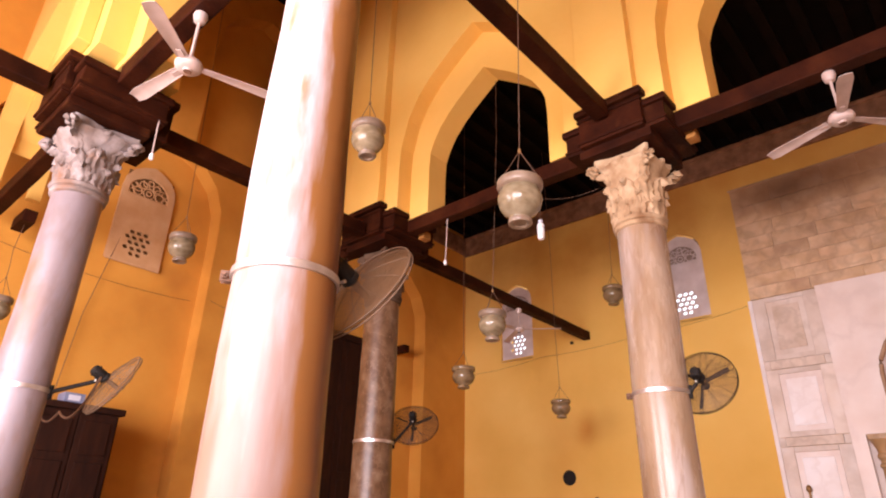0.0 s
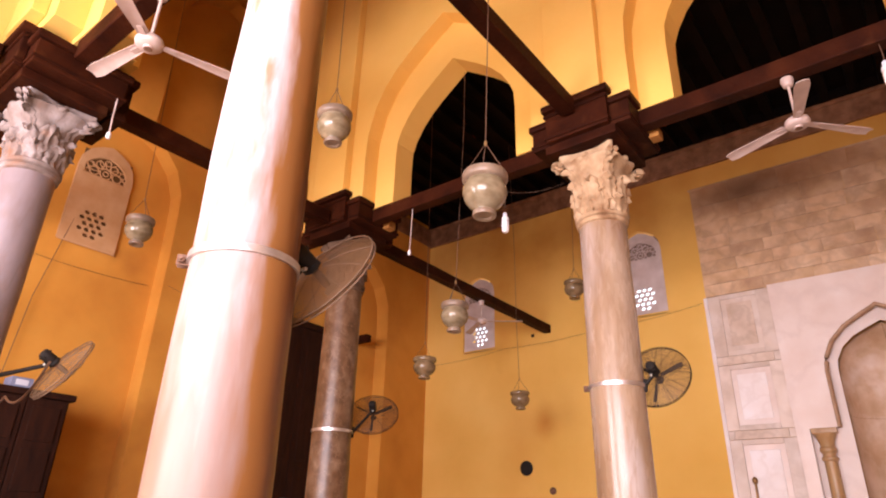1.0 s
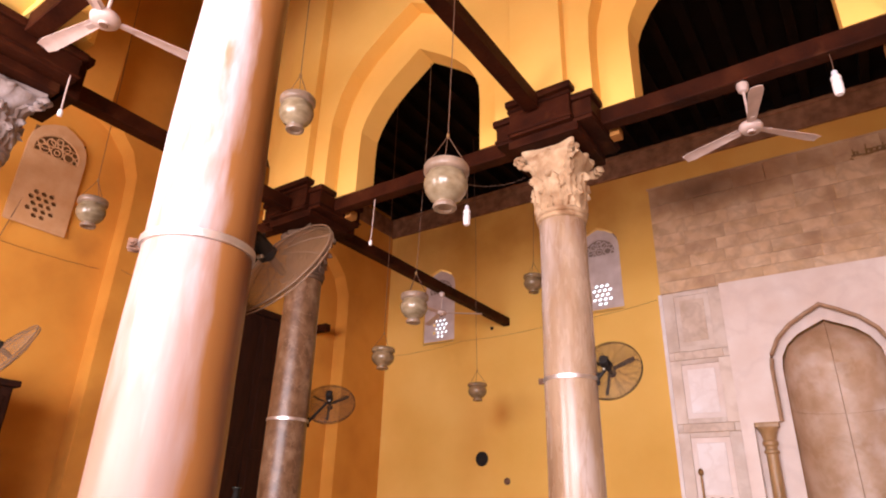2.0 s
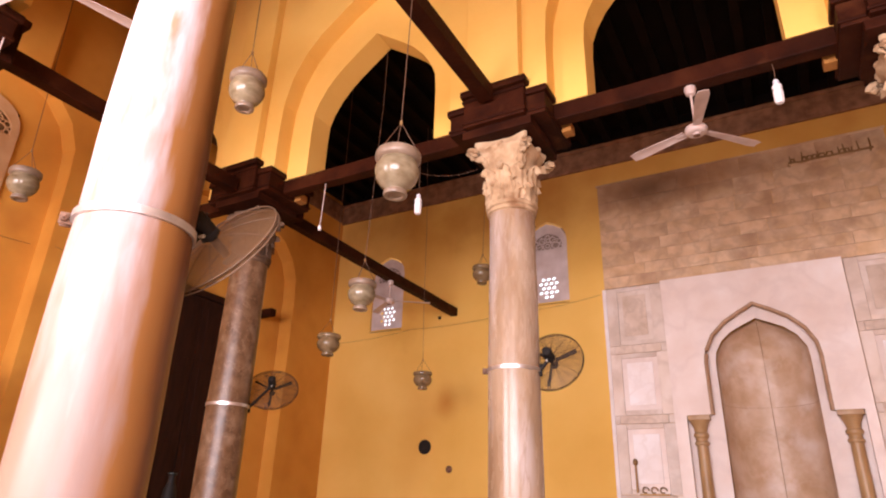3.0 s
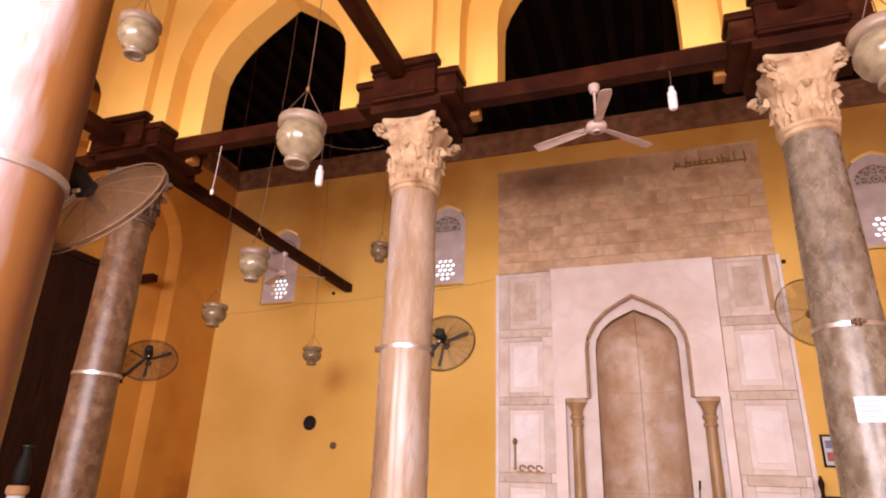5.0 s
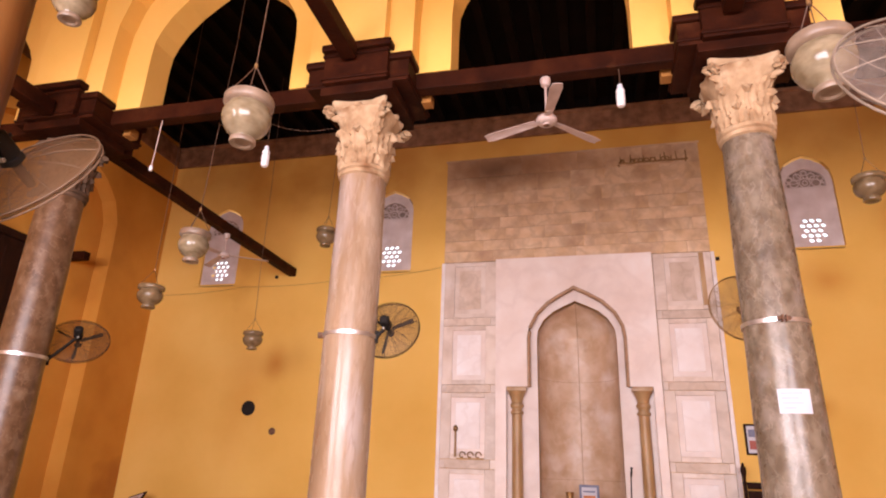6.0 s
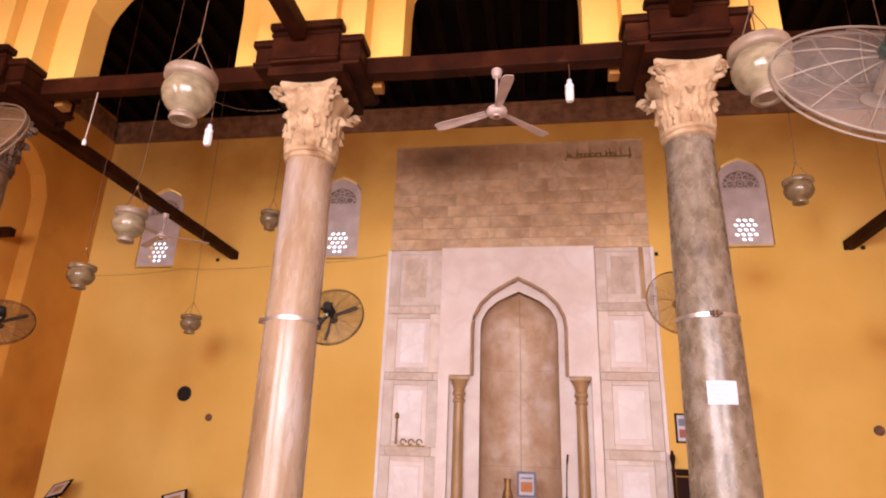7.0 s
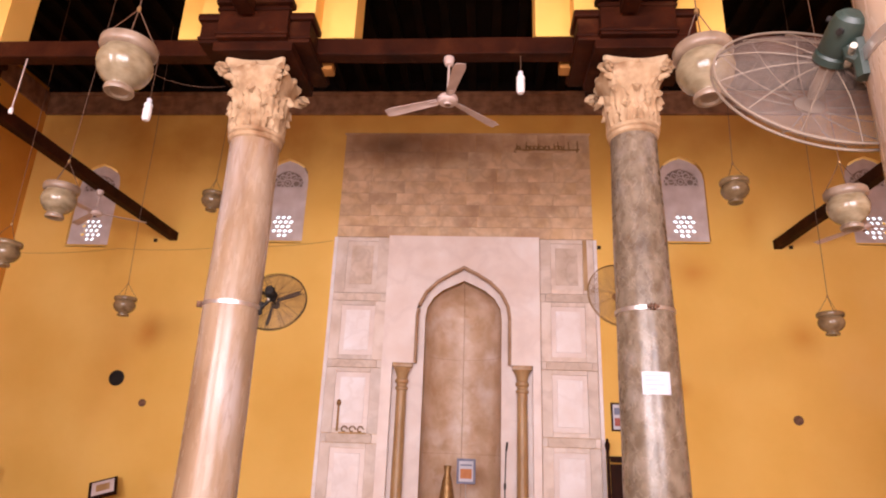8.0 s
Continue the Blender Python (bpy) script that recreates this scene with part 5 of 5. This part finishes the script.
# ---------------------------------------------------------------- cables
def cable(label, pts, sag=0.0, r=0.003, n=14):
    out = []
    for (a, b) in zip(pts, pts[1:]):
        a, b = Vector(a), Vector(b)
        for k in range(n):
            t = k / n
            out.append(a.lerp(b, t) - Vector((0, 0, sag * 4 * t * (1 - t))))
    out.append(Vector(pts[-1]))
    return tagged(part("cable", tube(out, r, 5), CABLE), label, "cable")


cable("thin brown cable hanging down the recess to a fan", [(LEFT - 0.33, 3.42, 7.15), (LEFT - 0.30, 3.3, 6.0), (LEFT - 0.28, 3.05, 4.6), (LEFT - 0.28, 2.95, 3.2)], 0.0, 0.006)
cable("thin brown cable sagging along the side wall", [(LEFT - 0.33, 1.2, 5.45), (LEFT - 0.33, 4.7, 5.30)], 0.12)
cable("thin brown cable sagging along the side wall", [(LEFT + 0.01, 4.9, 5.28), (LEFT + 0.01, 6.4, 5.35)], 0.1)
cable("thin brown cable along the wall below the windows", [(LEFT + 0.05, QIBLA - 0.012, 5.30), (-7.6, QIBLA - 0.012, 5.42), (-5.2, QIBLA - 0.012, 5.50), (-3.1, QIBLA - 0.012, 5.66)], 0.05, 0.003)
cable("thin cable slung from a bulb to an impost", [(-3.63, 5.64, 5.42), (-2.80, 5.66, 5.26)], 0.07, 0.0022)
cable("brown flex draped from a fan to a cabinet", [(-6.0, 2.06, 2.85), (-7.6, 2.3, 2.75), (-9.5, 2.6, 3.14)], 0.18, 0.012)

# ---------------------------------------------------------------- small fittings on the walls
def round_vent(x, z, r, label):
    e = thing("round_vent", label, "wall vent", at=(x, QIBLA - 0.002, z))
    m = Matrix.Rotation(radians(90), 4, "X")
    part("ring", lathe([(r * 0.8, 0.0), (r, 0.0), (r, 0.02), (r * 0.8, 0.025)], 28, m), FAN_BLACK if r > 0.1 else RUSTY, e)
    part("grille", lathe([(0, 0.004), (r * 0.82, 0.004), (r * 0.82, 0.012), (0, 0.014)], 24, m), DARK_DOOR, e)


round_vent(-7.10, 2.79, 0.15, "dark round vent in the ochre wall")
round_vent(-6.50, 2.34, 0.07, "small dark round hole plate in the wall")
round_vent(5.60, 2.40, 0.085, "small dark round hole plate in the wall")
for x, z in ((2.23, 5.59), (-6.83, 5.61), (5.9, 5.65)):
    e = thing("junction_box", "small dark junction box on the wall", "junction box", "junction boxes", (x, QIBLA - 0.002, z))
    part("box_body", box(-0.032, 0.032, -0.04, 0, -0.032, 0.032, 0.006), DARK_DOOR, e)
    part("cover", box(-0.026, 0.026, -0.046, -0.041, -0.026, 0.026, 0.002), FAN_BLACK, e)

# notice on the grey column
e = thing("paper_notice", "white paper notice with glare-paled lines taped to a grey column", "notice", at=(XB, ROW_1, 2.275))
bm = bmesh.new()
rr = 0.2735
cols = []
for i in range(9):
    a = radians(-90 - 27 + 50 * i / 8)
    cols.append([bm.verts.new((rad * math.cos(a), rad * math.sin(a), z)) for rad, z in ((rr, -0.10), (rr + 0.003, -0.10), (rr + 0.003, 0.09), (rr, 0.09))])
for a, b in zip(cols, cols[1:]):
    for i in range(4):
        bm.faces.new((a[i], a[(i + 1) % 4], b[(i + 1) % 4], b[i]))
bm.faces.new(cols[0][::-1])
bm.faces.new(cols[-1])
sheet = part("sheet", bm, PAPER, e)
for k, ln in enumerate((0.8, 0.65, 0.8, 0.5)):
    bm = bmesh.new()
    prev = None
    for i in range(7):
        a = radians(-90 - 22 + 40 * ln * i / 6)
        z = 0.05 - 0.038 * k
        cur = [bm.verts.new((rad * math.cos(a), rad * math.sin(a), zz)) for rad, zz in ((rr + 0.0035, z), (rr + 0.0045, z), (rr + 0.0045, z + 0.012), (rr + 0.0035, z + 0.012))]
        if prev:
            for j in range(4):
                bm.faces.new((prev[j], prev[(j + 1) % 4], cur[(j + 1) % 4], cur[j]))
        prev = cur
    part("text_bar", bm, INK, sheet)

# framed notice beside the mihrab
e = thing("framed_notice", "small framed notice with a red and white print on the wall", "notice", at=(2.47, QIBLA - 0.003, 2.36))
part("frame", slab([(-0.16, -0.25), (0.16, -0.25), (0.16, 0.25), (-0.16, 0.25)], [[(-0.13, -0.22), (0.13, -0.22), (0.13, 0.22), (-0.13, 0.22)]], -0.03, 0.0), DARK_DOOR, e)
part("print", box(-0.131, 0.131, -0.014, -0.004, -0.221, 0.221), PAPER, e, "white printed sheet")
part("print_block", box(-0.10, 0.10, -0.018, -0.0145, -0.16, -0.02), BOOK_RED, e, "red block")
part("print_block", box(-0.10, 0.10, -0.018, -0.0145, 0.04, 0.16), BLUE_PRINT, e, "blue-grey block")

# knobbed dark posts beside the mihrab
e = thing("carved_chair", "dark carved high-backed wooden chair with knobbed posts", "chair", at=(2.42, 11.35, 0))
for sx in (-0.26, 0.26):
    for sy in (-0.22, 0.22):
        hi = 1.98 if sy > 0 else 0.7
        prof = [(0.028, 0.0), (0.03, 0.42), (0.036, 0.44), (0.028, 0.47)]
        prof += [(0.026, 1.0), (0.034, 1.04), (0.026, 1.08), (0.026, 1.62), (0.036, 1.66), (0.026, 1.70), (0.03, 1.76), (0.046, 1.84), (0.044, 1.89), (0.022, 1.93), (0.026, 1.955), (0.0, 1.98)] if sy > 0 else [(0.026, 0.64), (0.036, 0.66), (0.036, 0.69), (0.0, 0.7)]
        part("post", lathe(prof, 14, Matrix.Translation((sx, sy, 0))), DARK_DOOR, e, smooth=True)
part("seat", box(-0.29, 0.29, -0.25, 0.25, 0.43, 0.48, 0.012), DARK_DOOR, e)
part("back_panel", box(-0.225, 0.225, 0.20, 0.24, 0.62, 1.55, 0.012), DARK_DOOR, e)
part("crest_rail", box(-0.225, 0.225, 0.195, 0.245, 1.58, 1.68, 0.015), DARK_DOOR, e)
for sx in (-0.26, 0.26):
    part("arm", box(sx - 0.03, sx + 0.03, -0.26, 0.2, 0.70, 0.74, 0.01), DARK_DOOR, e)

# microphone stand and printed board in front of the niche
e = thing("microphone_stand", "thin black microphone stand in front of the niche", "microphone stand", at=(0.38, 11.4, 0))
part("base", lathe([(0.14, 0.0), (0.14, 0.015), (0.03, 0.03), (0.012, 0.05)], 20), FAN_BLACK, e)
part("pole", tube([(0, 0, 0.04), (0, 0, 1.15), (0.01, 0, 1.5), (0.02, -0.01, 1.72)], 0.010, 8), FAN_BLACK, e)
part("clutch", lathe([(0.018, 1.08), (0.02, 1.10), (0.02, 1.16), (0.016, 1.18)], 12), FAN_BLACK, e)
part("microphone", tube([(0.02, -0.01, 1.70), (0.03, -0.02, 1.78), (0.035, -0.05, 1.84)], 0.016, 10, 0.024), FAN_BLACK, e)

e = thing("display_board", "blue-framed printed board on a thin stand in the niche", "display board", at=(-0.29, 11.62, 0))
part("stand", tube([(0, 0.02, 0.04), (0, 0.02, 1.2)], 0.012, 8), STEEL, e)
part("base", lathe([(0.16, 0.0), (0.16, 0.012), (0.02, 0.04)], 20), STEEL, e)
b = part("board", box(-0.165, 0.165, -0.012, 0.012, 1.13, 1.55, 0.01), BLUE_PRINT, e)
part("sheet", box(-0.125, 0.125, -0.017, -0.0125, 1.17, 1.51, 0.001), PAPER, b, "white printed sheet")
part("print_block", box(-0.10, 0.10, -0.021, -0.0175, 1.22, 1.38, 0.001), ORANGE_PRINT, b, "orange picture block")
part("text_bar", box(-0.10, 0.10, -0.021, -0.0175, 1.43, 1.455), BLUE_PRINT, b)
e = thing("gilt_vase", "slim tarnished brass vase in the niche", "vase", at=(-0.62, 11.7, 0))
part("body", lathe([(0.09, 0.0), (0.11, 0.05), (0.07, 0.2), (0.10, 0.6), (0.13, 0.9), (0.09, 1.15), (0.05, 1.3), (0.07, 1.42), (0.06, 1.425), (0.04, 1.3), (0.0, 1.28)], 24), BRASS, e, smooth=True)

# reading stands with slanted boards before the wall
def reading_stand(x, y, z, turn, sheet_mat, label):
    e = thing("reading_stand", label, "reading stand", "reading stands", (x, y, 0))
    e.rotation_euler = (0, 0, turn)
    part("foot", lathe([(0.17, 0.0), (0.17, 0.02), (0.06, 0.045), (0.025, 0.07)], 20), DARK_DOOR, e)
    part("post", lathe([(0.024, 0.05), (0.022, z * 0.5), (0.03, z * 0.52), (0.022, z * 0.55), (0.022, z - 0.17)], 14), DARK_DOOR, e, smooth=True)
    m = Matrix.Translation((0, 0, z - 0.15)) @ Matrix.Rotation(radians(-16), 4, "Y") @ Matrix.Rotation(radians(46), 4, "X")
    board = part("board", box(-0.23, 0.23, -0.19, 0.19, -0.012, 0.012, 0.006, m=m), DARK_DOOR, e)
    part("ledge", box(-0.23, 0.23, -0.21, -0.191, -0.012, 0.04, 0.004, m=m), DARK_DOOR, e)
    part("sheet", box(-0.18, 0.18, -0.14, 0.15, 0.0125, 0.0165, 0.001, m=m), sheet_mat, board, "pale printed sheet")
    part("print_block", box(-0.11, 0.11, -0.07, 0.08, 0.017, 0.019, 0.0, m=m), COLONNETTE, board, "tan picture print")


reading_stand(-6.72, 11.5, 0.98, 0.35, STUCCO, "dark wooden reading stand with a slanted printed board")
reading_stand(-9.05, 11.4, 1.08, -0.15, STUCCO, "dark wooden reading stand with a slanted pale picture board")

# tall dark cabinet in the recess
e = thing("cabinet", "tall dark brown panelled wooden cabinet in the wall recess", "cabinet", at=(LEFT + 0.33, 2.55, 0))
body = part("body", box(-0.30, 0.36, -1.02, 1.02, 0.08, 3.04, 0.012), DARK_DOOR, e)
part("cornice", box(-0.32, 0.42, -1.08, 1.08, 3.042, 3.13, 0.02), DARK_DOOR, e)
part("plinth", box(-0.30, 0.34, -1.0, 1.0, 0.0, 0.078), DARK_DOOR, e)
for k in range(4):
    y0 = -1.0 + 0.5 * k
    dr = part("door", box(0.362, 0.385, y0 + 0.008, y0 + 0.492, 0.12, 3.0, 0.005), DARK_DOOR, e)
    for z0, z1 in ((0.2, 0.95), (1.05, 1.8), (1.9, 2.4), (2.5, 2.93)):
        part("door_panel", box(0.386, 0.402, y0 + 0.075, y0 + 0.425, z0, z1, 0.010), DARK_DOOR, dr)
    part("handle", tube([(0.39, y0 + (0.45 if k % 2 == 0 else 0.05), 1.35), (0.42, y0 + (0.45 if k % 2 == 0 else 0.05), 1.42), (0.39, y0 + (0.45 if k % 2 == 0 else 0.05), 1.49)], 0.008, 6), BRASS, dr)

# tall cream pedestal with a dark vase before the door
e = thing("pedestal", "tall cream plaster pedestal with a moulded lip before the door", "pedestal", at=(LEFT + 0.62, 7.42, 0))
part("body", lathe([(0.17, 0.0), (0.17, 0.08), (0.13, 0.12), (0.115, 0.7), (0.12, 1.30)], 24), PAPER, e, smooth=30)
part("lip", lathe([(0.12, 1.30), (0.15, 1.33), (0.155, 1.40), (0.14, 1.44), (0.0, 1.45)], 24), STUCCO_WARM, e, smooth=30)
e = thing("dark_vase", "dark glazed tall vase on the cream pedestal", "vase", at=(LEFT + 0.62, 7.42, 1.451))
part("body", lathe([(0.07, 0.0), (0.10, 0.04), (0.12, 0.16), (0.10, 0.32), (0.06, 0.42), (0.055, 0.50), (0.075, 0.55), (0.065, 0.555), (0.045, 0.5), (0.0, 0.48)], 24), FAN_BLACK, e, smooth=True)
part("lip", lathe([(0.068, 0.545), (0.08, 0.55), (0.08, 0.565), (0.066, 0.566)], 24, close=False), FAN_GREEN, e)

# small carton on the cabinet
e = thing("carton", "small pale blue carton on top of the cabinet", "box", at=(LEFT + 0.55, 2.95, 3.132))
part("body", box(-0.13, 0.13, -0.13, 0.13, 0.0, 0.13, 0.006), BLUE_PRINT, e)
part("label_patch", box(0.131, 0.134, -0.08, 0.07, 0.03, 0.10), PAPER, e, "white paper patch")
